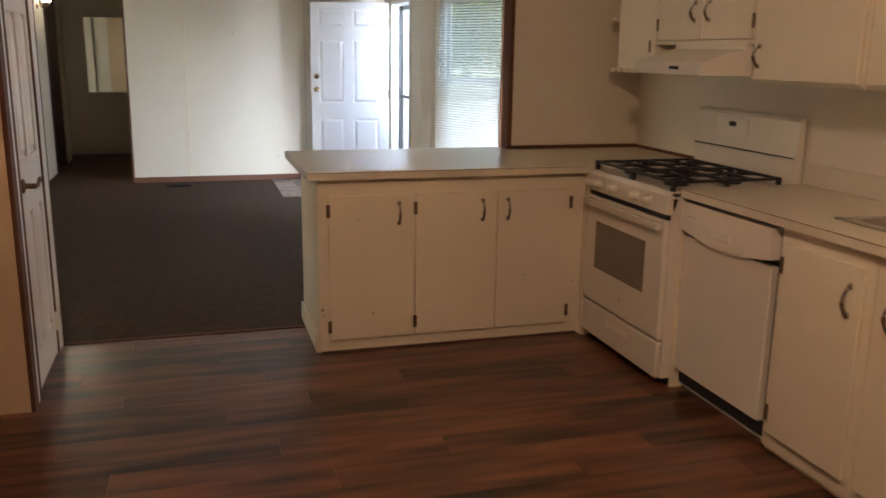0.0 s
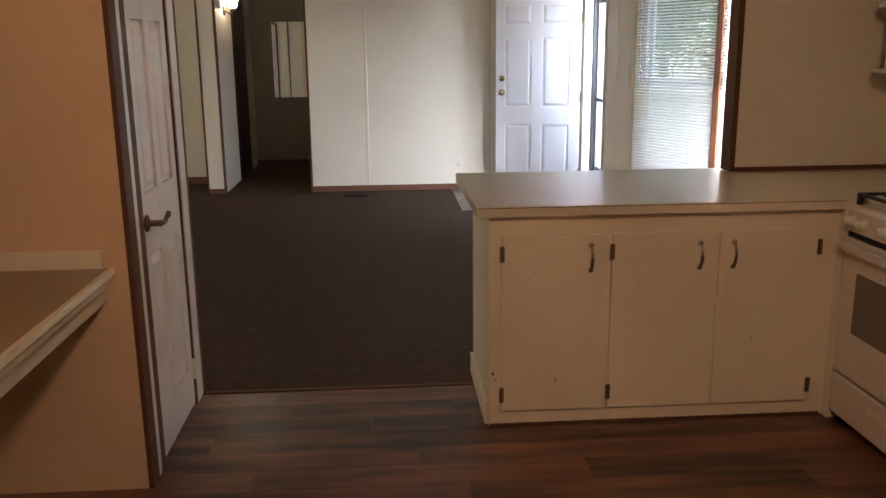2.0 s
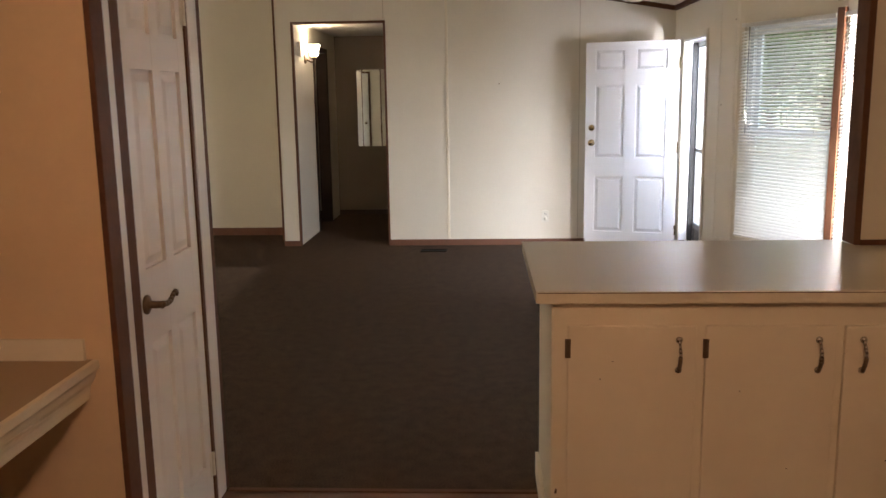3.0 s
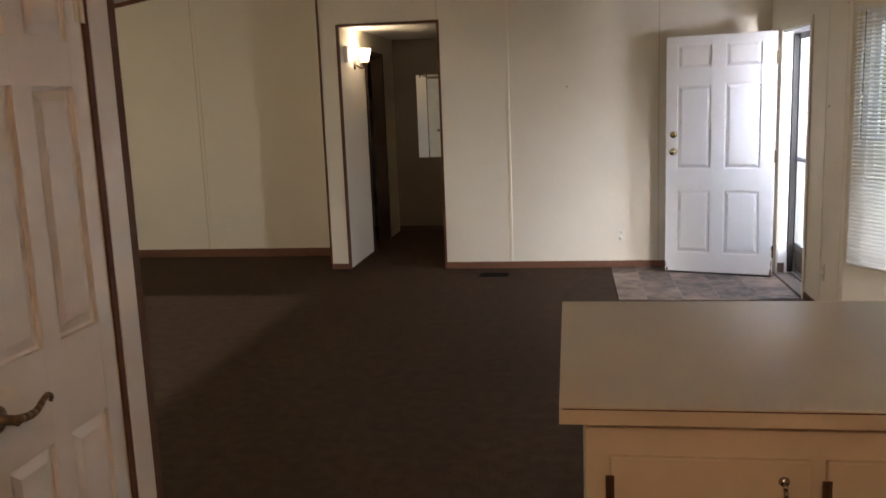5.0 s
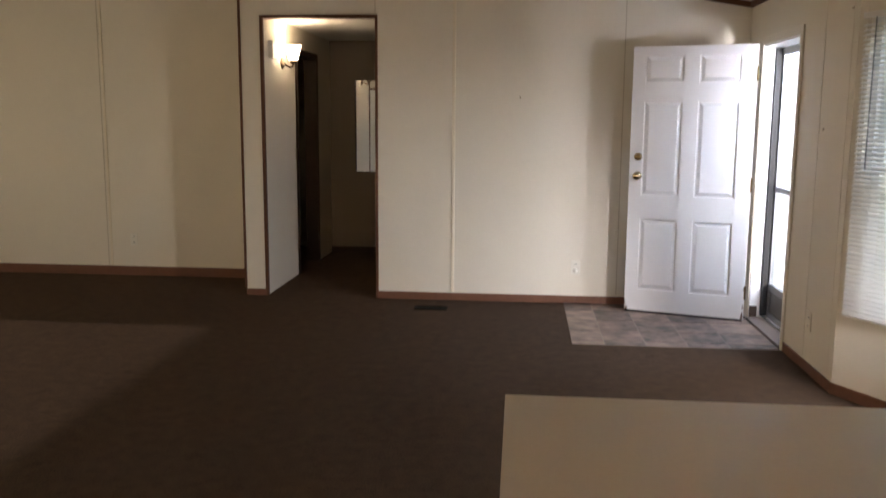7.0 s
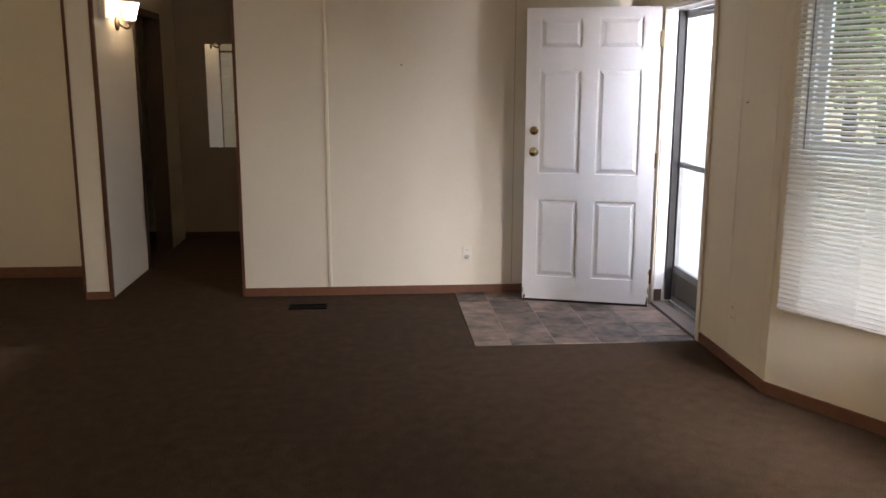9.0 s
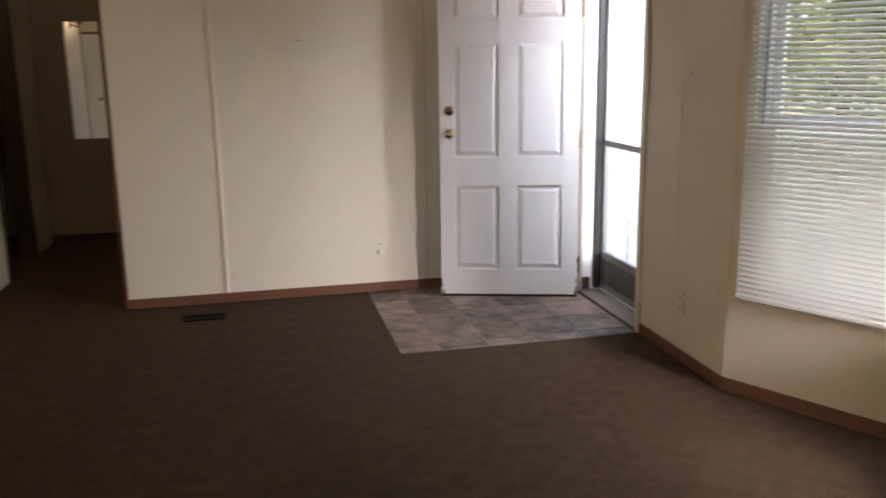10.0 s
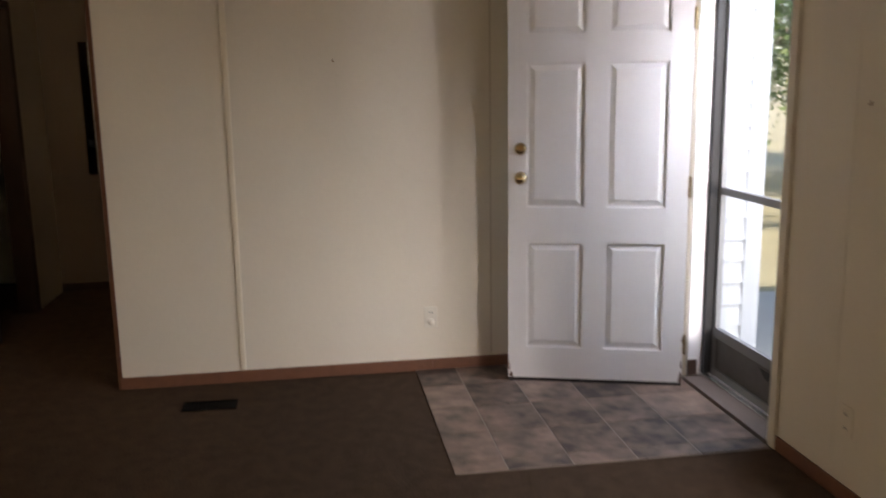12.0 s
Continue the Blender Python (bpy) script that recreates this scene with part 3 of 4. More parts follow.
filler = tagged(boxes("filler_panel", M_WHITE, None, (BX0, KX - 0.05, SY0 - 0.016, SY0 - 0.004, 0.0, 0.895), r=0.002), "cream filler panel between range and dishwasher", "filler panel")

# worktop run with dishwasher and sink cabinets
BX = 2.36
run_top = tagged(empty("countertop"), "cream laminate kitchen worktop with a steel sink", "countertop")
SK = (2.50, 2.90, 2.55, 3.36)       # sink cut-out
for d in ((BX - 0.035, SK[0], KB, SY0 - 0.008), (SK[1], KX - 0.002, KB, SY0 - 0.008), (SK[0], SK[1], KB, SK[2]), (SK[0], SK[1], SK[3], SY0 - 0.008)):
    boxes("slab", M_LAM, run_top, (*d, CZ - 0.039, CZ))
boxes("backsplash", M_LAM, run_top, (KX - 0.02, KX - 0.002, KB, SY0 - 0.01, CZ, CZ + 0.10), r=0.003)
boxes("edge_seam", M_TOE, run_top, (BX - 0.0364, BX - 0.0352, KB, SY0 - 0.01, CZ - 0.006, CZ - 0.0035))
sink = tagged(empty("sink"), "stainless steel kitchen sink set into the worktop", "sink")
bm = bmesh.new()
o, i, dz = 0.018, 0.035, 0.17
for d in ((SK[0] - o, SK[0] + i, SK[2] - o, SK[3] + o), (SK[1] - i, SK[1] + o, SK[2] - o, SK[3] + o), (SK[0] + i, SK[1] - i, SK[2] - o, SK[2] + i), (SK[0] + i, SK[1] - i, SK[3] - i, SK[3] + o)):
    box(bm, *d, CZ + 0.0005, CZ + 0.005)
part("rim", bm, M_STEEL, sink)
x0, x1, y0, y1 = SK[0] + i, SK[1] - i, SK[2] + i, SK[3] - i
boxes("bowl", M_STEEL, sink, (x0 - 0.004, x0, y0, y1, CZ - dz, CZ), (x1, x1 + 0.004, y0, y1, CZ - dz, CZ), (x0, x1, y0 - 0.004, y0, CZ - dz, CZ), (x0, x1, y1, y1 + 0.004, CZ - dz, CZ), (x0, x1, y0, y1, CZ - dz - 0.004, CZ - dz))

dish = tagged(empty("dishwasher"), "white dishwasher with a curved control panel", "dishwasher")
D0, D1 = 3.515, 4.128
boxes("body", M_DARK, dish, (BX + 0.02, KX - 0.05, D0 - 0.02, D1 + 0.008, 0.03, CZ - 0.045))
boxes("door_panel", M_ENAMEL, dish, (BX - 0.012, BX + 0.02, D0, D1, 0.10, 0.735), r=0.004)
boxes("toe_plate", M_ENAMEL, dish, (BX + 0.045, BX + 0.06, D0, D1, 0.0, 0.095))
bm = bmesh.new()
n = 14
lo = []
for k in range(n + 1):
    y = D0 + (D1 - D0) * k / n
    sag = 0.035 * math.sin(math.pi * k / n)
    lo.append((y, 0.762 - sag))
prism(bm, lo + [(D1, 0.886), (D0, 0.886)], "x", BX - 0.03, BX + 0.02)
ctl = part("control_panel", bm, M_ENAMEL, dish)
boxes("latch", M_PLASTIC, ctl, (BX - 0.036, BX - 0.03, 3.76, 3.90, 0.775, 0.805), r=0.002)
boxes("marking", M_ALU, ctl, (BX - 0.0312, BX - 0.030, 4.03, 4.08, 0.825, 0.831))


def sink_cabinet(y0, y1, handle_low):
    ob = tagged(empty("base_cabinet"), "cream-painted base cabinet with a flat door under the worktop", "cabinet", "base cabinets along the kitchen wall")
    boxes("body", M_WHITE, ob, (BX + 0.012, KX - 0.003, y0, y1, 0.0, CZ - 0.04))
    boxes("face_frame", M_WHITE, ob, (BX - 0.001, BX + 0.012, y0, y0 + 0.04, 0.02, CZ - 0.04), (BX - 0.001, BX + 0.012, y1 - 0.04, y1, 0.02, CZ - 0.04), (BX - 0.001, BX + 0.012, y0 + 0.04, y1 - 0.04, 0.84, CZ - 0.04), (BX - 0.001, BX + 0.012, y0 + 0.04, y1 - 0.04, 0.02, 0.09))
    door = boxes("door", M_WHITE, ob, (BX - 0.02, BX - 0.002, y0 + 0.035, y1 - 0.035, 0.085, 0.845), r=0.004)
    bow_handle(door, (BX - 0.021, y0 + 0.09 if handle_low else y1 - 0.09, 0.72), 0.118, (-1, 0, 0), M_CHROME, "worn chrome and bronze bow handle")
    for z in (0.17, 0.76):
        flush_hinge(door, BX - 0.0205, y1 - 0.035 if handle_low else y0 + 0.035, z, "y")


for y0, y1, hl in ((3.01, 3.485, True), (2.53, 3.005, False), (1.90, 2.525, True), (1.28, 1.895, False)):
    sink_cabinet(y0, y1, hl)

# wall cabinets and hood
SET = Matrix.Translation((0, 0, 0.028)) @ SET     # the wall cabinets hang a little higher
UX, UZ0, UZ1 = 2.67, 1.39, 2.14


def pull(parent, x, y, z):
    bow_handle(parent, (x, y, z), 0.10, (-1, 0, 0), M_CHROME, "chrome bow pull")


corner_shelf = tagged(empty("corner_shelf"), "cream-painted open end shelf beside the wall cabinets", "shelf")
for z in (UZ0, 1.68, UZ1 - 0.018):
    bm = bmesh.new()
    arc = [(KX - 0.003, 5.735), (KX - 0.003, 5.475), (UX - 0.03, 5.475)]
    for k in range(1, 8):
        a = k / 8 * math.pi / 2
        arc.append((KX - 0.04 - (KX - 0.04 - UX + 0.03) * math.cos(a), 5.475 + 0.255 * math.sin(a)))
    prism(bm, arc, "z", z, z + 0.018)
    part("board", bm, M_WHITE, corner_shelf)
boxes("back_post", M_WHITE, corner_shelf, (KX - 0.022, KX - 0.002, 5.476, 5.734, UZ0 + 0.018, 1.68), (KX - 0.022, KX - 0.002, 5.476, 5.734, 1.698, UZ1 - 0.018))

cab = tagged(empty("wall_cabinet"), "narrow cream-painted wall cabinet beside the open shelf", "cabinet", "kitchen wall cabinets")
boxes("body", M_WHITE, cab, (UX + 0.003, KX - 0.003, 5.055, 5.474, UZ0, UZ1))
boxes("stile", M_WHITE, cab, (UX - 0.01, UX + 0.002, 5.055, 5.09, UZ0, UZ1), (UX - 0.01, UX + 0.002, 5.435, 5.474, UZ0, UZ1))
door = boxes("door", M_WHITE, cab, (UX - 0.016, UX + 0.0025, 5.093, 5.432, UZ0 + 0.02, UZ1 - 0.02), r=0.004)
flush_hinge(door, UX - 0.016, 5.10, 1.535, "y")

cab = tagged(empty("wall_cabinet"), "short cream-painted wall cabinet with two doors above the hood", "cabinet", "kitchen wall cabinets")
boxes("body", M_WHITE, cab, (UX + 0.003, KX - 0.003, 4.175, 5.053, 1.545, UZ1))
boxes("rail", M_WHITE, cab, (UX - 0.012, UX + 0.002, 4.175, 5.053, 1.545, 1.56))
for y0, y1, hy in ((4.205, 4.61, 4.585), (4.62, 5.03, 4.645)):
    door = boxes("door", M_WHITE, cab, (UX - 0.016, UX + 0.0025, y0, y1, 1.565, UZ1 - 0.02), r=0.004)
    pull(door, UX - 0.017, hy + (0.035 if hy > 4.61 else -0.03), 1.70)
    flush_hinge(door, UX - 0.0165, y0 if hy < 4.61 else y1, 1.645, "y")
for y0, y1, hy in ((3.50, 4.172, 4.115), (2.82, 3.495, 2.88), (2.14, 2.815, 2.76)):
    cab = tagged(empty("wall_cabinet"), "cream-painted wall cabinet with a flat door over the worktop", "cabinet", "kitchen wall cabinets")
    boxes("body", M_WHITE, cab, (UX - 0.02, KX - 0.003, y0, y1, UZ0 - 0.015, UZ1))
    door = boxes("door", M_WHITE, cab, (UX - 0.04, UX - 0.0205, y0 + 0.02, y1 - 0.02, UZ0, UZ1 - 0.02), r=0.004)
    pull(door, UX - 0.041, hy, 1.49)

hood = tagged(empty("range_hood"), "white enamel range hood with sloped front under the cabinet", "range hood")
bm = bmesh.new()
HX, HY0, HY1 = 2.43, 4.24, 4.84
prism(bm, [(KX - 0.004, 1.544), (UX - 0.014, 1.544), (UX - 0.018, 1.520), (HX, 1.457), (HX, 1.402), (HX + 0.022, 1.402), (HX + 0.022, 1.446), (KX - 0.03, 1.505), (KX - 0.03, 1.402), (KX - 0.004, 1.402)], "y", HY0 + 0.0062, HY1 - 0.0062)
part("canopy", bm, M_ENAMEL, hood)
for y in (HY0, HY1 - 0.006):
    bm = bmesh.new()
    prism(bm, [(KX - 0.004, 1.544), (UX - 0.014, 1.544), (UX - 0.018, 1.520), (HX, 1.457), (HX, 1.402), (KX - 0.004, 1.402)], "y", y, y + 0.006)
    part("side_panel", bm, M_ENAMEL, hood)
boxes("badge", M_DARK, hood, (HX - 0.003, HX - 0.0005, 4.42, 4.50, 1.426, 1.440))


SET = Matrix()

# built-in desk with shelf cabinet
desk = tagged(empty("built_in_desk"), "built-in desk with brown laminate top and white moulding", "desk")
DX, DZ = -0.402, 0.806
boxes("top", M_DESK, desk, (-1.218, DX - 0.012, 1.5, PY0 - 0.002, DZ - 0.03, DZ))
bm = bmesh.new()
prism(bm, [(DX - 0.012, DZ), (DX + 0.004, DZ), (DX + 0.006, DZ - 0.022), (DX - 0.004, DZ - 0.034), (DX - 0.010, DZ - 0.055), (DX - 0.022, DZ - 0.072), (DX - 0.026, DZ - 0.085), (DX - 0.030, DZ - 0.115), (DX - 0.05, DZ - 0.115), (DX - 0.05, DZ - 0.031), (DX - 0.012, DZ - 0.031)], "y", 1.5, PY0 - 0.002)
part("edge_moulding", bm, M_WHITE, desk, "white moulded edge")
boxes("upstand", M_WALL, desk, (-1.217, DX - 0.03, PY0 - 0.016, PY0 - 0.002, DZ, DZ + 0.06))
boxes("support", M_WHITE, desk, (-1.218, DX - 0.06, 1.5, 1.54, 0, DZ - 0.031))
cab = tagged(empty("wall_cabinet"), "cream-painted wall cabinet above the built-in desk", "cabinet")
boxes("body", M_WHITE, cab, (-1.218, -0.725, 3.78, PY0 - 0.003, 1.362, 2.12))
for y0, y1, hy in ((3.80, 4.31, 4.26), (4.335, PY0 - 0.03, 4.38)):
    door = boxes("door", M_WHITE, cab, (-0.724, -0.707, y0, y1, 1.38, 2.10), r=0.004)
    bow_handle(door, (-0.706, hy, 1.465), 0.10, (1, 0, 0), M_CHROME, "chrome bow pull")
for z in (1.44, 2.05):
    bm = bmesh.new()
    box(bm, -0.707, -0.702, PY0 - 0.034, PY0 - 0.018, z - 0.03, z + 0.03)
    part("hinge", bm, M_BRONZE, cab)

# pantry door with casing, on the closet's side
door_1 = structure(empty("door_1", (PX - 0.045, PD0 + 0.006, 0.012)), "closed white six-panel pantry door with a bronze lever", "door")
COLS, ROWS = ((0.12, 0.435), (0.565, 0.88)), ((0.085, 0.36), (0.45, 0.80), (0.865, 0.955))
door_1.matrix_world = pose(PX - 0.033, PD1 - 0.004, 0.012, 0, 0, -90)
six_panel_leaf(door_1, PD1 - PD0 - 0.008, PTOP - 0.016, 0.035, M_PANTRY, COLS, ((0.084, 0.385), (0.502, 0.805), (0.86, 0.955)))
bm = bmesh.new()
W = PD1 - PD0 - 0.008
lathe(bm, [(0.030, 0), (0.030, 0.005), (0.022, 0.010), (0.012, 0.012), (0.011, 0.045), (0.013, 0.052)], pose(W - 0.042, 0.036, 0.905 - 0.012, -90, 0, 0), 20)
LEVER = ((0.0, 0.0), (0.018, -0.002), (0.040, -0.005), (0.060, -0.004), (0.076, 0.004), (0.090, 0.014), (0.104, 0.020), (0.115, 0.016), (0.118, 0.008), (0.112, 0.003))
pts = [Vector((W - 0.042 - u, 0.084 + 0.05 * u, 0.893 + v)) for u, v in LEVER]
for k, (a, b) in enumerate(zip(pts, pts[1:])):
    cyl(bm, a, b, 0.0105 - 0.0007 * k, 0.0100 - 0.0007 * k, 12)
smooth(part("door_handle", bm, M_BRONZE, door_1, "dark bronze lever handle"))
for z in (0.155, 1.80):
    bm = bmesh.new()
    cyl(bm, (0.0, 0.041, z - 0.045), (0.0, 0.041, z + 0.045), 0.007)
    box(bm, 0.002, 0.022, 0.0355, 0.0375, z - 0.045, z + 0.045)
    part("hinge", bm, M_PLASTIC, door_1, "painted hinge")
# casing: white strips between brown edges
def pantry_trim(material, label, y0, y1, z1, proud, z0=0.0):
    structure(boxes("trim", material, None, (PX + 0.0005, PX + proud, y0, y1, z0, z1), r=0.002), label, "trim")


structure(boxes("trim", M_OAK, None, (PX - 0.004, PX + 0.014, PY0 - 0.005, PY0 + 0.075, 0, roof(PX) - 0.05), r=0.003), "dark brown wood corner trim at the pantry", "trim")
pantry_trim(M_PANTRY, "white door casing beside the pantry door", PY0 + 0.0755, PD0 - 0.069, PTOP + 0.08, 0.012)
pantry_trim(M_OAK, "brown wood stop strip of the pantry door", PD0 - 0.0685, PD0 - 0.002, PTOP + 0.01, 0.009)
pantry_trim(M_OAK, "brown wood stop strip of the pantry door", PD1 + 0.002, PD1 + 0.027, PTOP + 0.01, 0.008)
pantry_trim(M_PANTRY, "white door casing beside the pantry door", PD1 + 0.0275, PY1 - 0.036, PTOP + 0.08, 0.011)
pantry_trim(M_OAK, "thin brown edge strip towards the living room", PY1 - 0.0355, PY1 + 0.004, roof(PX) - 0.05, 0.010)
pantry_trim(M_PANTRY, "white head casing above the pantry door", PD0 - 0.068, PD1 + 0.027, PTOP + 0.08, 0.011, PTOP + 0.0105)
structure(boxes("trim", M_OAK, None, (PX + 0.02, 0.878, 5.707, 5.733, 0.0005, 0.006), r=0.002), "thin brown strip between vinyl planks and carpet", "trim")

# ---- living room ----
# wall battens, skirting and ceiling trim
for x in (0.312,):
    structure(boxes("trim", M_BATTEN, None, (x - 0.013, x + 0.013, FAR - 0.013, FAR - 0.0005, 0.064, roof(x) - 0.03), r=0.005), "cream batten over a wall panel joint", "trim")
for x, z0 in ((-0.31, 2.27), (1.62, 0.075)):
    structure(boxes("trim", M_JOINT, None, (x - 0.004, x + 0.004, FAR - 0.002, FAR - 0.0004, z0, roof(x) - 0.03)), "thin joint strip between wall panels", "trim")
for x in (-2.95, -4.17):
    structure(boxes("trim", M_JOINT, None, (x - 0.004, x + 0.004, 11.968, 11.9696, 0.085, roof(x) - 0.03)), "thin joint strip between wall panels", "trim")
for y in (9.60, 9.19):
    structure(boxes("trim", M_WALL, None, (EX - 0.002, EX - 0.0004, y - 0.004, y + 0.004, 0.075, roof(EX) - 0.03)), "thin joint strip between wall panels", "trim")


def skirting(*dims):
    return structure(boxes("baseboard", M_SKIRT, None, *dims, r=0.003), "reddish brown wood baseboard", "baseboard")


skirting((-0.298, 1.30, FAR - 0.011, FAR - 0.0005, 0.0, 0.062))
skirting((1.30, 2.30, FAR - 0.0108, FAR - 0.0005, 0.0, 0.062))
skirting((-1.398, -1.225, FAR - 0.011, FAR - 0.0005, 0.0, 0.055))
skirting((LX + 0.01, -1.41, 11.955, 11.9695, 0.0, 0.085))
skirting((EX - 0.011, EX - 0.0005, 9.11, DY0 - 0.052, 0.0, 0.062))
bm = bmesh.new()
slanted(bm, -0.008, LEN + 0.008, -0.012, -0.0005, 0.0, 0.0615)
structure(part("baseboard", bm, M_SKIRT), "reddish brown wood baseboard", "baseboard")
skirting((RX - 0.011, RX - 0.0005, 6.12, 8.313, 0.0, 0.062))
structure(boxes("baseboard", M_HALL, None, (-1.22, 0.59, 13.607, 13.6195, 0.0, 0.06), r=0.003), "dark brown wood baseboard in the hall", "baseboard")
structure(boxes("trim", M_BATTEN, None, (-2.928, -2.908, 11.961, 11.9695, 0.064, roof(-2.92) - 0.05), r=0.003), "cream batten over a wall panel joint", "trim")



def roof_trim(x0, x1, y0, y1, drop=0.045):
    bm = bmesh.new()
    v = box(bm, x0, x1, y0, y1, 0, 1)
    for q in v:
        q.co.z = roof(q.co.x) - (drop if q.co.z < 0.5 else 0.001)
    structure(part("trim", bm, M_OAK), "dark brown wood trim under the ceiling", "trim")


roof_trim(PEAK_X + 0.01, EX, FAR - 0.022, FAR - 0.0005)
roof_trim(LX, PEAK_X - 0.01, 11.945, 11.9695)
roof_trim(EX - 0.022, EX - 0.0005, 9.10, FAR - 0.023)
roof_trim(RX - 0.022, RX - 0.0005, 6.12, 8.31)
# dark corner strips at the hall passage
structure(boxes("trim", M_OAK, None, (-1.412, -1.392, FAR - 0.008, FAR + 0.02, 0.056, roof(-1.4) - 0.05), r=0.002), "dark brown corner strip at the wall's end", "trim")
structure(boxes("trim", M_OAK, None, (-1.236, -1.212, FAR - 0.008, FAR + 0.03, 0.0, 2.234), r=0.002), "dark brown strip at the passage's edge", "trim")
structure(boxes("trim", M_OAK, None, (-0.312, -0.291, FAR - 0.006, FAR + 0.104, 0.0, 2.234), r=0.002), "dark brown strip at the passage's edge", "trim")
structure(boxes("trim", M_OAK, None, (-1.236, -0.291, FAR - 0.008, FAR + 0.104, 2.2345, 2.254), r=0.002), "dark brown strip over the passage", "trim")


# front door
HINGE = Vector((2.492, 10.768, 0.022))
door_2 = structure(empty("door_2"), "white six-panel front door standing open into the room", "door")
door_2.matrix_world = pose(*HINGE, 0, 0, 180 - 17.6)
FW, FH = 0.863, 1.965
six_panel_leaf(door_2, FW, FH, 0.044, M_DOOR, ((0.124, 0.450), (0.574, 0.893)), ((0.083, 0.357), (0.447, 0.80), (0.866, 0.967)))
boxes("sweep", M_DARK, door_2, (0.004, FW - 0.004, 0.004, 0.040, -0.016, -0.001))
for z, r, lab in ((1.022, 0.027, "polished brass door knob"), (1.165, 0.024, "brass deadbolt")):
    bm = bmesh.new()
    for side, rx in ((0.0445, -90), (-0.0005, 90)):
        if r > 0.025:
            rings = [(0.032, 0), (0.032, 0.004), (0.020, 0.010), (0.011, 0.014), (0.011, 0.030), (0.020, 0.036), (0.027, 0.046), (0.027, 0.054), (0.018, 0.064)]
        else:
            rings = [(0.030, 0), (0.030, 0.008), (0.024, 0.018), (0.016, 0.020)]
        lathe(bm, rings, pose(FW - 0.062, side, z, rx, 0, 0), 24)
    ob = smooth(part("knob" if r > 0.025 else "deadbolt", bm, M_BRASS, door_2, lab))
    if r < 0.025:
        bm = bmesh.new()
        box(bm, FW - 0.075, FW - 0.049, 0.064, 0.078, z - 0.006, z + 0.006)
        part("thumb_turn", bm, M_BRASS, ob)
    bm = bmesh.new()
    box(bm, FW - 0.0015, FW + 0.0012, 0.010, 0.034, z - 0.03, z + 0.03)
    part("latch_plate", bm, M_BRASS, door_2)
for z in (0.20, 0.98, 1.76):
    bm = bmesh.new()
    cyl(bm, (-0.004, 0.046, z - 0.05), (-0.004, 0.046, z + 0.05), 0.007)
    part("hinge", bm, M_BRASS, door_2, "brass hinge")

for x0, x1, z0, z1 in ((0.002, 0.020, 0.002, 0.060), (0.004, 0.012, 0.075, 0.120), (FW - 0.022, FW - 0.003, 0.002, 0.030), (FW - 0.008, FW - 0.002, 0.04, 0.085), (0.003, 0.010, 0.21, 0.24)):
    bm = bmesh.new()
    prism(bm, [(x0, z0), (x1, z0), (x1 - 0.3 * (x1 - x0), z0 + 0.5 * (z1 - z0)), (x0 + 0.4 * (x1 - x0), z1), (x0, z1 - 0.2 * (z1 - z0))], "y", 0.0441, 0.0446)
    part("paint_chip", bm, M_TOE, door_2, "dark worn chip in the white paint")

frame_1 = structure(empty("door_frame"), "cream front door frame and casing in the entry wall", "door frame")
boxes("jamb", M_DOOR, frame_1, (EX - 0.002, EX + 0.142, DY1 - 0.018, DY1 - 0.0005, 0.03, DTOP - 0.02))
boxes("jamb", M_DOOR, frame_1, (EX - 0.002, EX + 0.142, DY0 + 0.0005, DY0 + 0.018, 0.03, DTOP - 0.02))
boxes("head_jamb", M_DOOR, frame_1, (EX - 0.002, EX + 0.142, DY0, DY1, DTOP - 0.0195, DTOP - 0.001))
boxes("casing", M_WALL, frame_1, (EX - 0.013, EX - 0.0025, DY0 - 0.05, DY0 + 0.004, 0.0, DTOP + 0.045), r=0.003)
boxes("casing", M_WALL, frame_1, (EX - 0.013, EX - 0.0025, DY1 - 0.004, DY1 + 0.05, 0.0, DTOP + 0.045), r=0.003)
boxes("casing", M_WALL, frame_1, (EX - 0.013, EX - 0.0025, DY0 + 0.005, DY1 - 0.005, DTOP - 0.004, DTOP + 0.045), r=0.003)
boxes("weatherstrip", M_DARK, frame_1, (EX + 0.072, EX + 0.112, DY1 - 0.044, DY1 - 0.0185, 0.04, DTOP - 0.03))
sill = boxes("threshold", M_SILL, frame_1, (EX - 0.02, EX + 0.155, DY0 + 0.001, DY1 - 0.001, 0.0, 0.022), r=0.003)
boxes("lip", M_LIP, sill, (EX + 0.082, EX + 0.108, DY0 + 0.02, DY1 - 0.02, 0.0222, 0.034), r=0.002)
boxes("worn_patch", M_HALL, frame_1, (EX - 0.003, EX + 0.05, DY1 - 0.0196, DY1 - 0.0183, 0.03, 0.11), label="dark worn spot low on the jamb")

# storm door at the outer face
SDX = EX + 0.115
storm = structure(empty("door_3"), "aluminium storm door with two glass panes, closed", "door")
A, B = DY0 + 0.022, DY1 - 0.022
boxes("stile", M_STORM, storm, (SDX, SDX + 0.028, B - 0.045, B, 0.035, DTOP - 0.025), r=0.002)
boxes("stile", M_STORM, storm, (SDX, SDX + 0.028, A, A + 0.045, 0.035, DTOP - 0.025), r=0.002)
for z0, z1 in ((DTOP - 0.075, DTOP - 0.026), (0.955, 0.99), (0.235, 0.285), (0.036, 0.075)):
    boxes("rail", M_STORM, storm, (SDX + 0.001, SDX + 0.027, A + 0.0455, B - 0.0455, z0, z1), r=0.002)
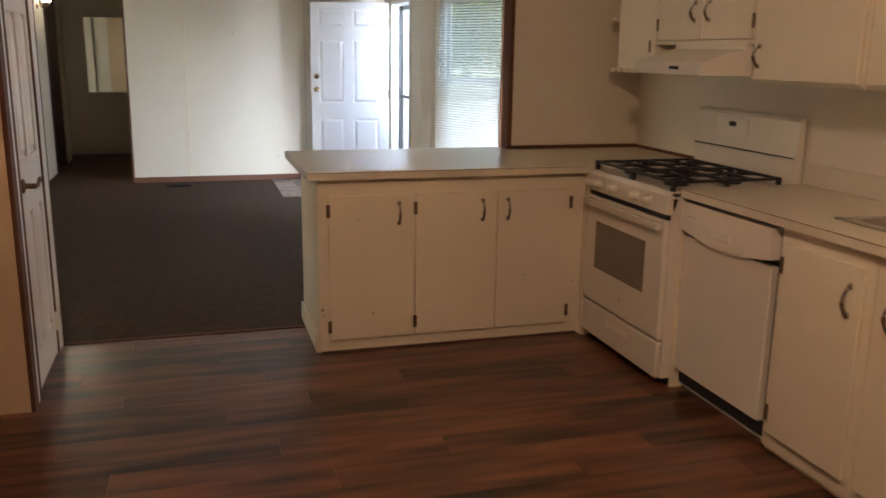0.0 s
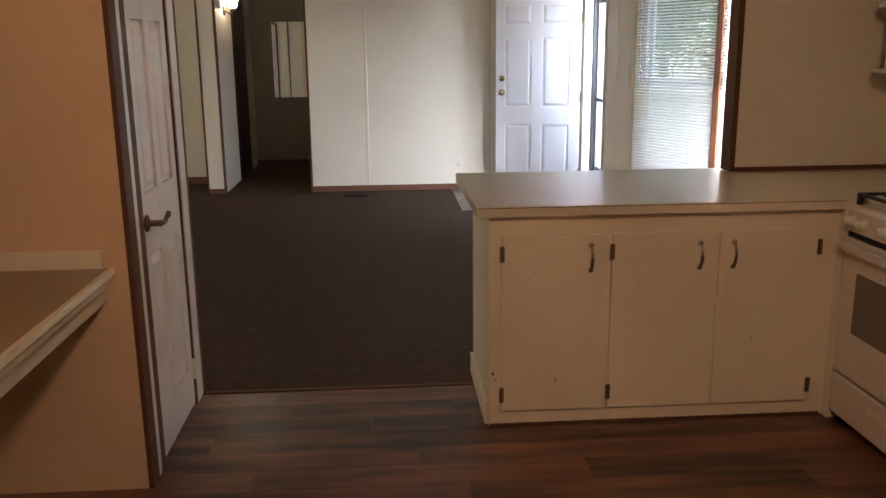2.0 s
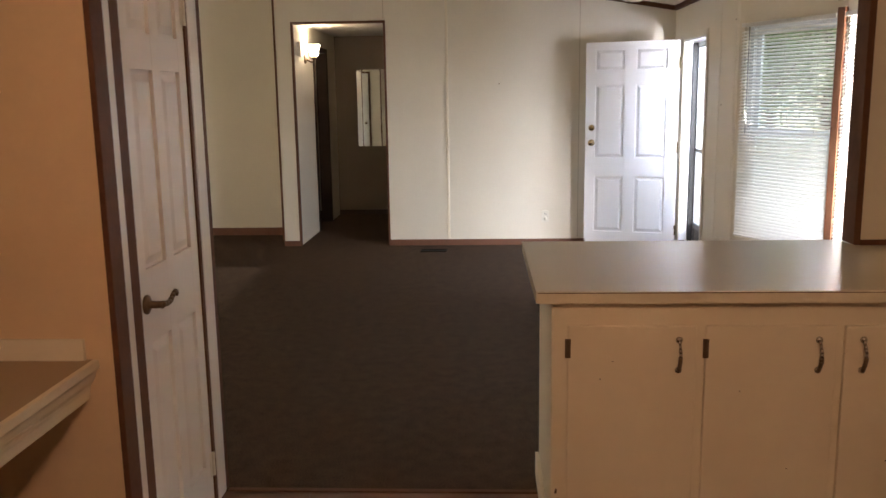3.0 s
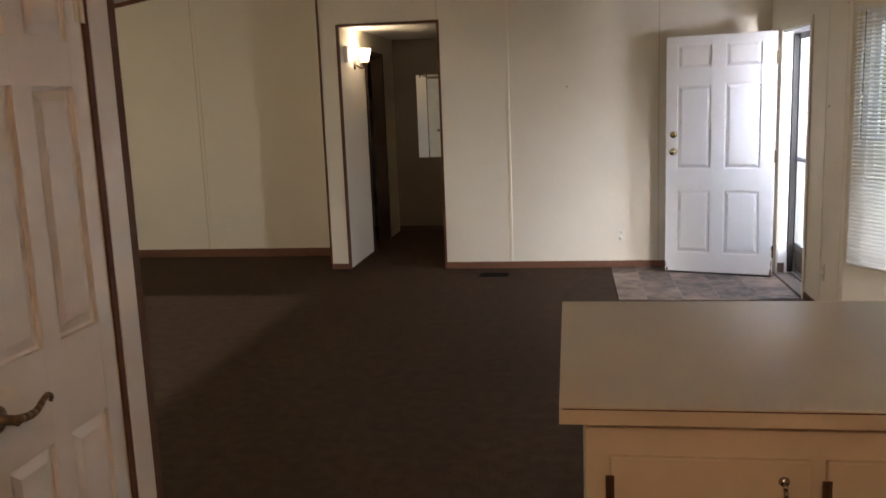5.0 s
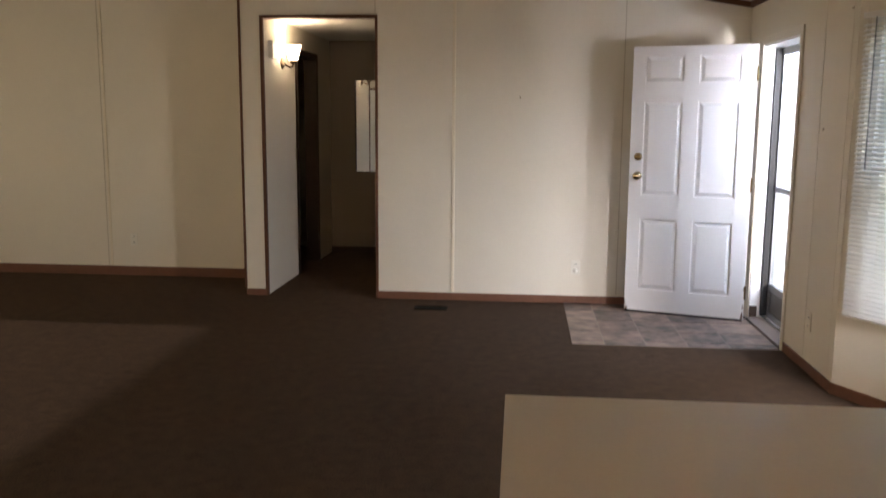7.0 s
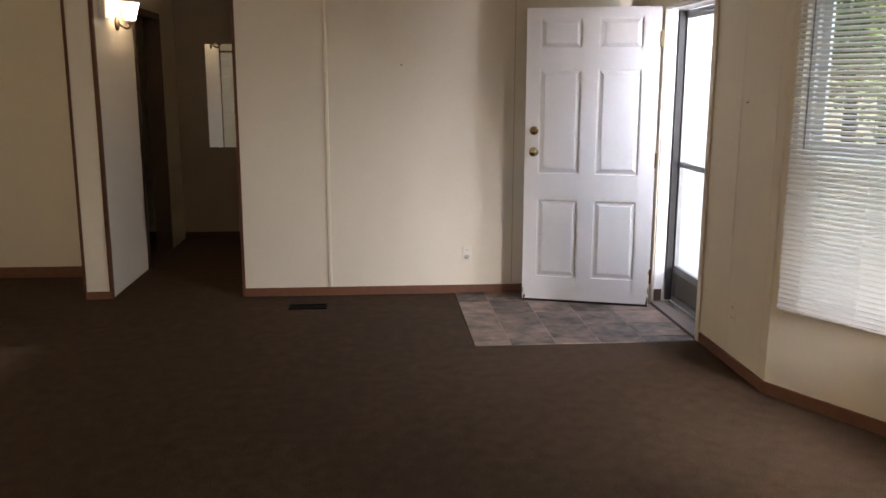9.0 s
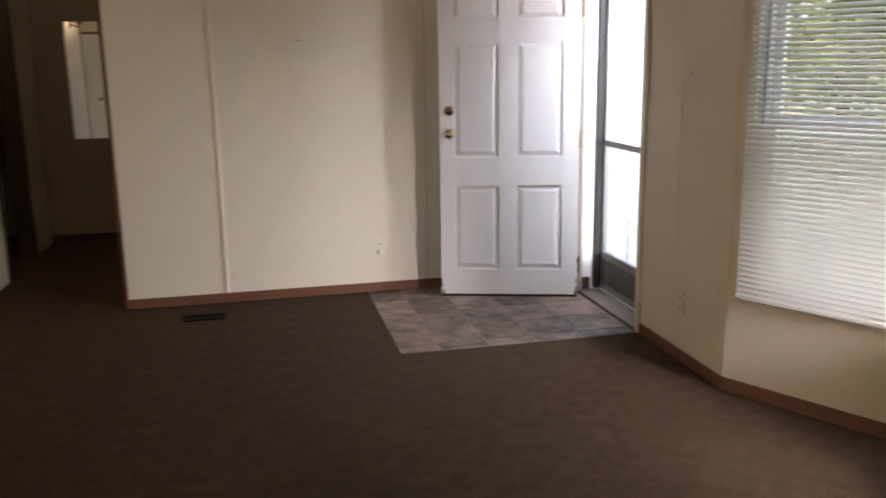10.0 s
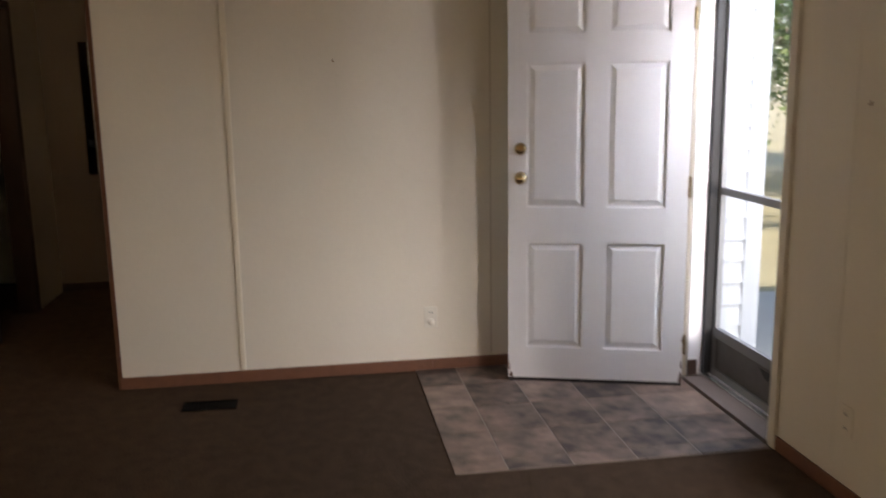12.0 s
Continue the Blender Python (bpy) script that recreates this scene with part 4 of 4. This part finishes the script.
for z0, z1 in ((0.2855, 0.9545), (0.9905, DTOP - 0.0755)):
    ob = boxes("pane", M_GLASS, storm, (SDX + 0.012, SDX + 0.015, A + 0.046, B - 0.046, z0, z1))
    ob.visible_shadow = False
boxes("kick_panel", M_KICK, storm, (SDX + 0.010, SDX + 0.018, A + 0.046, B - 0.046, 0.0755, 0.2345))
bm = bmesh.new()
prism(bm, [(A + 0.05, 0.215), (A + 0.30, 0.215), (A + 0.26, 0.185), (A + 0.16, 0.165), (A + 0.05, 0.135)], "x", SDX + 0.004, SDX + 0.009)
part("tear", bm, M_DARK, storm, "dark torn strip on the kick panel")
bm = bmesh.new()
tube(bm, [(SDX - 0.001, A + 0.022, 0.93), (SDX - 0.035, A + 0.022, 0.945), (SDX - 0.035, A + 0.022, 1.03), (SDX - 0.001, A + 0.022, 1.045)], 0.007)
part("handle", bm, M_BLACK, storm, "black pull handle")
boxes("latch", M_BLACK, storm, (SDX - 0.015, SDX - 0.001, A + 0.008, A + 0.036, 1.14, 1.19), r=0.003)
bm = bmesh.new()
cyl(bm, (SDX - 0.02, A + 0.05, DTOP - 0.05), (SDX - 0.02, A + 0.36, DTOP - 0.05), 0.013)
cyl(bm, (SDX - 0.02, A + 0.36, DTOP - 0.05), (SDX - 0.02, A + 0.55, DTOP - 0.05), 0.005)
part("closer", bm, M_STORM, storm, "grey pneumatic closer")


# windows with mini blinds
def window_unit(name, length, to_world, label):
    """A white sash window in an opening: s along, d outwards, z up."""
    w = structure(empty(name), label, "window")

    def piece(nm, material, *dims, parent=w):
        bm = bmesh.new()
        for d in dims:
            for q in box(bm, *d):
                q.co = to_world(q.co)
        return part(nm, bm, material, parent)
    a, b = 0.0, length
    for s0, s1 in ((a, a + 0.035), (b - 0.035, b)):
        piece("jamb", M_VINYL, (s0, s1, 0.035, 0.10, WZ0, WZ1))
    piece("head", M_VINYL, (a + 0.0352, b - 0.0352, 0.035, 0.10, WZ1 - 0.035, WZ1))
    piece("window_sill", M_VINYL, (a + 0.0352, b - 0.0352, 0.002, 0.10, WZ0, WZ0 + 0.03))
    mid = 1.215
    for z0, z1, d in ((WZ0 + 0.03, mid + 0.02, 0.045), (mid - 0.02, WZ1 - 0.035, 0.068)):
        sash = piece("sash", M_VINYL, (a + 0.036, a + 0.078, d, d + 0.022, z0, z1), (b - 0.078, b - 0.036, d, d + 0.022, z0, z1),
                     (a + 0.078, b - 0.078, d, d + 0.022, z0, z0 + 0.045), (a + 0.078, b - 0.078, d, d + 0.022, z1 - 0.045, z1))
        g = piece("pane", M_GLASS, (a + 0.074, b - 0.074, d + 0.009, d + 0.012, z0 + 0.04, z1 - 0.04), parent=sash)
        g.visible_shadow = False
    sc = piece("insect_screen", M_SCREEN, (a + 0.036, b - 0.036, 0.094, 0.0945, WZ0 + 0.031, mid))
    sc.visible_shadow = False
    return w


def mini_blind(m, length, top, bottom, label, close=0):
    """A one-inch aluminium blind, hung along local x, the room on local -y."""
    ob = tagged(empty("window_blind"), label, "blind", "mini blinds in the front windows")
    ob.matrix_world = m
    boxes("headrail", M_BLIND, ob, (0, length, -0.014, 0.014, top - 0.028, top), r=0.002)
    boxes("bottom_rail", M_BLIND, ob, (0.004, length - 0.004, -0.012, 0.012, bottom, bottom + 0.012), r=0.003)
    bm = bmesh.new()
    rows = []
    for k in range(5):
        u = (k / 4 - 0.5) * 0.025
        c = 0.0040 * (1 - (2 * u / 0.025) ** 2)
        a = radians(39)
        y, z = u * math.cos(a) - c * math.sin(a), u * math.sin(a) + c * math.cos(a)
        rows.append([bm.verts.new((x, y, z)) for x in (0.003, length - 0.003)])
    for r0, r1 in zip(rows, rows[1:]):
        bm.faces.new((r0[0], r0[1], r1[1], r1[0]))
    me = bpy.data.meshes.new("slat")
    bm.to_mesh(me)
    bm.free()
    me.materials.append(M_BLIND)
    for f in me.polygons:
        f.use_smooth = True
    n = int((top - 0.035 - bottom - 0.02) / 0.0235)
    for k in range(n):
        s = new("slat", me)
        s.parent = ob
        z = bottom + 0.024 + k * 0.0235
        shut = close * min(1, max(0, (1.26 - z) / 0.12))     # the lower slats hang more closed
        s.matrix_basis = pose(random.uniform(-0.0015, 0.0015), 0, z, shut + random.uniform(-0.15, 0.15), 0, 0)
    for x in (0.12, length / 2, length - 0.12):
        bm = bmesh.new()
        for y in (-0.0135, 0.0135):
            cyl(bm, (x, y, bottom + 0.01), (x, y, top - 0.02), 0.0009, n=5)
        part("ladder_cord", bm, M_BLIND, ob)
    bm = bmesh.new()
    cyl(bm, (0.085, -0.022, top - 0.78), (0.085, -0.020, top - 0.03), 0.004, n=8)
    part("tilt_wand", bm, M_CLEAR, ob, "clear plastic tilt wand")
    return ob


WL = LEN - 0.13
window_1 = window_unit("window_1", WL, lambda c: K1 + U * (c.x + 0.07) + NRM * c.y + Vector((0, 0, c.z)), "white sash window in the slanted wall")
window_2 = window_unit("window_2", W2B - W2A, lambda c: Vector((RX + c.y, W2B - c.x, c.z)), "white sash window in the outer wall")
ang = math.degrees(math.atan2(U.y, U.x))
mini_blind(Matrix.Translation(K1 + U * 0.048 - NRM * 0.022) @ pose(0, 0, 0, 0, 0, ang), LEN - 0.105, 1.995, 0.450, "white mini blind lowered over the slanted window", 9)
mini_blind(pose(RX - 0.022, W2B + 0.005, 0, 0, 0, -90), W2B - W2A + 0.03, 1.995, 0.450, "white mini blind lowered over the outer window")
bm = bmesh.new()
slanted(bm, LEN - 0.052, LEN + 0.004, -0.03, -0.0005, 0.45, 2.03)
structure(part("trim", bm, M_OAK), "brown wood post between the two windows", "trim")
bm = bmesh.new()
slanted(bm, 0.03, LEN - 0.055, -0.008, -0.0005, 2.0, 2.03)
structure(part("trim", bm, M_WALL), "cream head casing above the window", "trim")
bm = bmesh.new()
slanted(bm, 0.018, 0.046, -0.010, -0.0005, 0.415, 2.03)
structure(part("trim", bm, M_WALL), "cream side casing of the window", "trim")
bm = bmesh.new()
slanted(bm, 0.046, LEN - 0.055, -0.012, -0.0005, 0.415, 0.44)
structure(part("trim", bm, M_WALL), "cream apron under the window", "trim")

# surface-mounted box under the window
def on_slant(s_at, d, z):
    p = K1 + U * s_at + NRM * d
    return Vector((p.x, p.y, z))


jack = tagged(empty("outlet_box"), "dull tan surface-mounted outlet box with a round socket", "outlet")
bm = bmesh.new()
slanted(bm, 0.720, 0.808, -0.040, -0.0008, 0.245, 0.360)
bevel(bm, 0.005)
part("housing", bm, M_BOX, jack)
bm = bmesh.new()
cyl(bm, on_slant(0.764, -0.0405, 0.300), on_slant(0.764, -0.045, 0.300), 0.026, 0.024, 24)
socket = smooth(part("socket_face", bm, M_BOX, jack))
bm = bmesh.new()
for ds in (-0.008, 0.008):
    slanted(bm, 0.762 + ds, 0.766 + ds, -0.0462, -0.0452, 0.292, 0.308)
part("slot", bm, M_DARK, socket)
bm = bmesh.new()
slanted(bm, 0.726, 0.802, -0.0435, -0.0405, 0.337, 0.347)
part("ridge", bm, M_BOX, jack)


def outlet(m, label, face=M_PLASTIC):
    ob = tagged(empty("wall_outlet"), label, "outlet")
    ob.matrix_world = m
    boxes("plate", face, ob, (-0.035, 0.035, -0.006, -0.0005, -0.057, 0.057), r=0.002)
    for z in (-0.026, 0.026):
        sock = boxes("socket", face, ob, (-0.016, 0.016, -0.008, -0.006, z - 0.015, z + 0.015), r=0.001)
        boxes("slot", M_DARK, sock, (-0.008, -0.005, -0.0085, -0.0079, z - 0.006, z + 0.006), (0.005, 0.008, -0.0085, -0.0079, z - 0.006, z + 0.006))
    return ob


low_outlet = outlet(pose(1.294, FAR, 0.292), "ivory wall outlet with a round plug cap")
bm = bmesh.new()
cyl(bm, (0, -0.006, -0.026), (0, -0.024, -0.026), 0.018, 0.014, 20)
smooth(part("plug_cap", bm, M_PLASTIC, low_outlet, "round white plug cap"))
outlet(pose(-2.70, 11.97, 0.335), "ivory wall outlet on the set-back wall")
outlet(pose(EX, 9.52, 0.30, 0, 0, -90), "cream painted wall outlet beside the front door", M_WALL)

# floor register; the shade of its hollow is put into the near-black colour
vent = tagged(empty("floor_register"), "brown metal floor register set in the carpet, hollow shade coloured in", "vent")
VX0, VX1, VY0, VY1 = 0.045, 0.30, 10.855, 10.975
boxes("frame", M_REG, vent, (VX0, VX1, VY0, VY0 + 0.012, 0.001, 0.007), (VX0, VX1, VY1 - 0.012, VY1, 0.001, 0.007), (VX0, VX0 + 0.014, VY0 + 0.012, VY1 - 0.012, 0.001, 0.007), (VX1 - 0.014, VX1, VY0 + 0.012, VY1 - 0.012, 0.001, 0.007))
boxes("well", M_REG, vent, (VX0 + 0.014, VX1 - 0.014, VY0 + 0.012, VY1 - 0.012, 0.0008, 0.0018))
for k in range(11):
    x = VX0 + 0.028 + k * 0.02
    boxes("louvre", M_REG, vent, (x - 0.003, x + 0.003, VY0 + 0.0125, VY1 - 0.0125, 0.002, 0.0065))

# sheer curtain over the west window, out of view, added to dim the sun
curtain = structure(empty("window_3"), "unseen sheer curtain added to dim the west window's sun", "window")
bm = bmesh.new()
cols = [[bm.verts.new((LX - 0.05 + 0.02 * math.sin(k * 0.9), 6.5 + 3.65 * k / 120, z)) for z in (0.66, 2.09)] for k in range(121)]
for a, b in zip(cols, cols[1:]):
    bm.faces.new((a[0], b[0], b[1], a[1]))
smooth(part("fabric", bm, M_SHEER, curtain))
bm = bmesh.new()
cyl(bm, (LX + 0.02, 6.42, 2.13), (LX + 0.02, 10.2, 2.13), 0.009)
part("rod", bm, M_BRONZE, curtain)

# small marks on the walls
for at, turn in (((0.83, FAR, 1.62), 0), ((EX, 9.52, 1.41), -90), ((EX, 9.20, 2.035), -90)):
    nail = tagged(empty("wall_hook"), "small brown nail hook on the wall panel", "hook", "nail hooks on the walls")
    nail.matrix_world = pose(*at, 0, 0, turn)
    bm = bmesh.new()
    cyl(bm, (0, -0.010, 0), (0, 0, 0), 0.0025, n=8)
    part("pin", bm, M_TAN, nail)
    boxes("plate", M_TAN, nail, (-0.005, 0.005, -0.002, -0.0005, -0.003, 0.010))

bracket = tagged(empty("curtain_bracket"), "small tan metal curtain bracket above the windows", "bracket")
bm = bmesh.new()
slanted(bm, LEN - 0.075, LEN - 0.045, -0.004, -0.0005, 2.075, 2.125)
slanted(bm, LEN - 0.066, LEN - 0.054, -0.045, -0.004, 2.092, 2.104)
part("plate", bm, M_TAN, bracket)

# round ceiling light
lamp = tagged(empty("ceiling_light"), "round white flush ceiling light, switched off", "ceiling light")
tilt = math.degrees(math.atan(SLOPE))
lamp.matrix_world = pose(2.02, 10.72, roof(2.02) - 0.001, 0, 180 + tilt, 0)
bm = bmesh.new()
lathe(bm, [(0.165, 0.0), (0.165, 0.018), (0.150, 0.028)], Matrix(), 40)
part("base", bm, M_ENAMEL, lamp)
bm = bmesh.new()
lathe(bm, [(0.145, 0.0285), (0.135, 0.055), (0.10, 0.078), (0.05, 0.090), (0.012, 0.093)], Matrix(), 40)
smooth(part("glass", bm, M_PLASTIC, lamp))
bm = bmesh.new()
lathe(bm, [(0.014, 0.0935), (0.014, 0.104), (0.006, 0.112)], Matrix(), 16)
part("finial", bm, M_BRONZE, lamp)

# ---- hall ----
sconce = tagged(empty("wall_sconce"), "bronze wall sconce with a lit frosted glass shade", "wall lamp")
SC = Vector((-1.22, 11.80, 1.92))
bm = bmesh.new()
lathe(bm, [(0.050, 0), (0.050, 0.008), (0.035, 0.016), (0.02, 0.02)], Matrix.Translation(SC) @ pose(0, 0, 0, 0, 90, 0), 24)
smooth(part("backplate", bm, M_BRONZE, sconce))
bm = bmesh.new()
pts = [SC + Vector((0.015 + 0.085 * math.sin(a), 0, -0.035 * math.sin(2 * a))) for a in (0, 0.3, 0.6, 0.9, 1.2, 1.45)]
tube(bm, pts, 0.008)
smooth(part("arm", bm, M_BRONZE, sconce))
bm = bmesh.new()
top = SC + Vector((0.10, 0, 0.0))
lathe(bm, [(0.016, -0.01), (0.030, 0.0), (0.030, 0.022), (0.026, 0.026)], Matrix.Translation(top), 20)
smooth(part("cup", bm, M_BRONZE, sconce))
bm = bmesh.new()
n = 28
rings = [(0.038, 0.027), (0.046, 0.06), (0.055, 0.10), (0.068, 0.145), (0.066, 0.145), (0.052, 0.10), (0.043, 0.06), (0.035, 0.030)]
loops = [[bm.verts.new(top + Vector((r * math.cos(2 * math.pi * k / n), r * math.sin(2 * math.pi * k / n), z))) for k in range(n)] for r, z in rings]
for p, q in zip(loops, loops[1:]):
    for k in range(n):
        bm.faces.new((p[k], p[(k + 1) % n], q[(k + 1) % n], q[k]))
smooth(part("shade", bm, M_SHADE, sconce, "frosted glass shade, lit"))
# chime cover beside the sconce
chime = tagged(empty("door_chime"), "cream plastic door chime on the hall wall", "chime")
boxes("cover", M_PLASTIC, chime, (-1.219, -1.178, 11.40, 11.52, 1.93, 2.075), r=0.006)

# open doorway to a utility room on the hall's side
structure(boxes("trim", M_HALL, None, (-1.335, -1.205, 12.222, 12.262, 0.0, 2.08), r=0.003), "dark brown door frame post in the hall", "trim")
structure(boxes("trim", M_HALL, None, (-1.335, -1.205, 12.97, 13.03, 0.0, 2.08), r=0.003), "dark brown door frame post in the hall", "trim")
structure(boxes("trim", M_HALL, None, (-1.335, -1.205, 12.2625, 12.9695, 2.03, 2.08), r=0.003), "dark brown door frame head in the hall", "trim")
strike = tagged(empty("strike_plate"), "small steel strike plate on the door frame", "hardware")
boxes("plate", M_STEEL, strike, (-1.26, -1.225, 12.2625, 12.2645, 1.01, 1.075))
boxes("pin", M_STEEL, strike, (-1.252, -1.233, 12.2646, 12.2665, 1.03, 1.055))
wm = tagged(empty("washing_machine"), "white washing machine in the dark utility room", "washing machine")
boxes("cabinet", M_ENAMEL, wm, (-2.46, -1.775, 13.30, 13.96, 0.02, 0.92), r=0.01)
boxes("lid", M_ENAMEL, wm, (-2.43, -1.80, 13.31, 13.82, 0.9205, 0.935), r=0.004)
boxes("console", M_ENAMEL, wm, (-2.46, -1.775, 13.83, 13.96, 0.9205, 1.07), r=0.01)
for x in (-2.40, -1.83):
    for y in (13.36, 13.9):
        bm = bmesh.new()
        cyl(bm, (x, y, 0.0), (x, y, 0.021), 0.025)
        part("foot", bm, M_BLACK, wm)

# mirror on the hall's end wall
mirror = tagged(empty("wall_mirror"), "tall frameless mirror hung on the hall's end wall", "mirror")
MX0, MX1, MZ0, MZ1 = -0.945, -0.40, 0.885, 1.852
boxes("glass", M_MIRROR, mirror, (MX0, MX1, 13.611, 13.6165, MZ0, MZ1))
boxes("backing", M_OAK, mirror, (MX0 + 0.01, MX1 - 0.01, 13.6168, 13.6195, MZ0 + 0.01, MZ1 - 0.01))
for x in (MX0 + 0.1, MX1 - 0.1):
    for z in (MZ0, MZ1):
        boxes("clip", M_PLASTIC, mirror, (x - 0.008, x + 0.008, 13.607, 13.6195, z - 0.008, z + 0.008))

# white closet door in the dividing wall, seen in the mirror
door_4 = structure(empty("door_4"), "white six-panel closet door in the dividing wall", "door")
door_4.matrix_world = pose(-2.62, 5.763, 0.01)
six_panel_leaf(door_4, 0.76, 2.0, 0.035, M_DOOR, COLS, ROWS)
bm = bmesh.new()
lathe(bm, [(0.030, 0), (0.012, 0.012), (0.012, 0.03), (0.026, 0.045), (0.018, 0.06)], pose(0.70, 0.036, 0.93, -90, 0, 0), 20)
smooth(part("door_handle", bm, M_BRASS, door_4, "brass knob"))
for d in ((-2.665, -2.625, 0, 2.05), (-1.855, -1.815, 0, 2.05), (-2.6245, -1.8555, 2.012, 2.05), (-1.60, -1.575, 0, 2.7)):
    structure(boxes("trim", M_OAK, None, (d[0], d[1], 5.7605, 5.78, d[2], d[3]), r=0.003), "brown wood casing of the closet door", "trim")

# ---- outside ----
ground = structure(boxes("ground", M_GROUND, None, (-400, 400, -400, 400, -0.75, -0.62)), "dry grass ground round the house", "ground")
porch = structure(boxes("pavement", M_DECK, None, (EX + 0.16, 4.6, 8.2, 13.0, -0.62, -0.14)), "grey concrete porch slab at the front door", "porch")

# the house's own siding at the recess
recess = structure(empty("wall_outside"), "white lap siding on the recess beside the door", "wall")
for k in range(24):
    z = -0.5 + k * 0.125
    bm = bmesh.new()
    prism(bm, [(11.292, z), (11.318, z), (11.318, z + 0.124), (11.312, z + 0.124)], "x", EX + 0.141, 3.085)
    part("siding_board", bm, M_SIDING, recess)
boxes("corner_post", M_SIDING, recess, (3.085, 3.185, 11.290, 11.345, -0.5, 2.5), r=0.004)
boxes("sheathing", M_SIDING, recess, (EX + 0.141, 3.16, 11.32, 11.44, -0.5, 2.5))
side = structure(empty("wall_outside"), "white lap siding along the house's front", "wall")
for k in range(24):
    z = -0.5 + k * 0.125
    bm = bmesh.new()
    prism(bm, [(3.19, z), (3.172, z), (3.172, z + 0.124), (3.178, z + 0.124)], "y", 11.346, 15.0)
    part("siding_board", bm, M_SIDING, side)
# eave out of view, added to keep direct sun off the recess siding
eave = structure(boxes("roof", M_SIDING, None, (EX + 0.16, 3.4, SY, 15.0, 2.36, 2.46)), "unseen white eave added to shade the front wall's recess", "roof")


def leaf_tree(x, y, h, spread, seed, tint):
    rng = random.Random(seed)
    ob = tagged(empty("tree"), "leafy green broadleaf tree in the sunny yard", "tree", "trees in the yard")
    bm = bmesh.new()
    base = Vector((x, y, -0.65))
    p = base
    r = 0.05 * h / 2.2
    tips = []
    for k in range(5):
        q = p + Vector((rng.uniform(-0.12, 0.12), rng.uniform(-0.12, 0.12), h * 0.13))
        cyl(bm, p, q, r, r * 0.86, 10)
        p, r = q, r * 0.86
        if k > 0:
            for j in range(3):
                a = rng.uniform(0, 6.28)
                e = p + Vector((math.cos(a), math.sin(a), 0.0)) * spread * rng.uniform(0.4, 0.8) + Vector((0, 0, h * rng.uniform(0.08, 0.28)))
                cyl(bm, p, e, r * 0.45, r * 0.12, 6)
                tips += [e, (p + e) / 2]
    tips.append(p + Vector((0, 0, h * 0.25)))
    part("trunk", bm, M_BARK, ob)
    verts, faces = [], []
    for c in tips:
        for j in range(420):
            d = Vector((rng.gauss(0, 1), rng.gauss(0, 1), rng.gauss(0, 0.75))) * spread * 0.26
            q = c + d
            s = rng.uniform(0.045, 0.09)
            u = Vector((rng.gauss(0, 1), rng.gauss(0, 1), rng.gauss(0, 1))).normalized()
            w = u.orthogonal().normalized() * 0.5
            n0 = len(verts)
            verts += [q - u * s, q + w * s, q + u * s, q - w * s]
            faces.append((n0, n0 + 1, n0 + 2, n0 + 3))
    me = bpy.data.meshes.new("crown")
    me.from_pydata(verts, [], faces)
    me.materials.append(tint)
    cr = new("crown", me)
    cr.parent = ob


for k, (x, y, h, s) in enumerate(((9.5, 17.5, 6.0, 2.0), (7.8, 21.0, 7.0, 2.2), (11.5, 24.0, 8.0, 2.6), (13.0, 19.5, 7.0, 2.3), (14.0, 14.0, 7.0, 2.4), (9.0, 28.0, 8.0, 2.6), (18.0, 23.0, 9.0, 3.0), (6.3, 30.0, 8.0, 2.8), (16.0, 30.0, 9.0, 3.0), (17.5, 9.5, 8.0, 2.8), (5.4, 18.5, 6.0, 1.9), (6.6, 24.5, 8.0, 2.5), (4.4, 23.0, 7.0, 2.2), (5.2, 28.5, 8.5, 2.6), (8.3, 14.8, 5.5, 1.7), (11.0, 15.5, 6.5, 2.1))):
    leaf_tree(x, y, h, s, 11 + k, M_LEAF if k % 2 else M_LEAF2)

# ---- floor pieces ----
tile_bed = structure(boxes("floor", M_GROUT, None, (1.2085, EX - 0.021, 9.9695, FAR - 0.012, 0.0005, 0.003)), "stone-look vinyl tile inset at the front door", "floor")
xs = [1.205, 1.42, 1.688, 1.956, 2.224, EX - 0.022]
ys = [9.968, 10.075, 10.355, 10.66, 10.965, FAR - 0.013]
for i, (x0, x1) in enumerate(zip(xs, xs[1:])):
    for y0, y1 in zip(ys, ys[1:]):
        boxes("tile", M_SLATE, tile_bed, (x0 + 0.003, x1 - 0.003, y0 + 0.003, y1 - 0.003, 0.003, 0.0052))

PW, PL = 0.148, 1.22
y, row = 5.706, 0
while y > SY:
    x = -1.22 - [0.0, 0.45, 0.8, 0.2, 0.62][row % 5]
    while x < RX:
        a, b = max(x, -1.219), min(x + PL, RX - 0.001)
        if b - a > 0.02:
            boxes("plank", M_WOOD, floor_kitchen, (a + 0.0007, b - 0.0007, y - PW + 0.0007, y, -0.0055, 0.0))
        x += PL
    y -= PW
    row += 1

# bring every thing's own origin to its base
bpy.context.view_layer.update()
for ob in [o for o in scene.objects if o.type == "EMPTY" and o.parent is None and o.matrix_world == Matrix()]:
    pts = [c.matrix_world @ Vector(k) for c in ob.children_recursive if c.type == "MESH" for k in c.bound_box]
    lo = Vector([min(p[k] for p in pts) for k in range(3)])
    hi = Vector([max(p[k] for p in pts) for k in range(3)])
    ob.location = ((lo.x + hi.x) / 2, (lo.y + hi.y) / 2, lo.z)
    for c in ob.children:
        c.location = c.location - ob.location
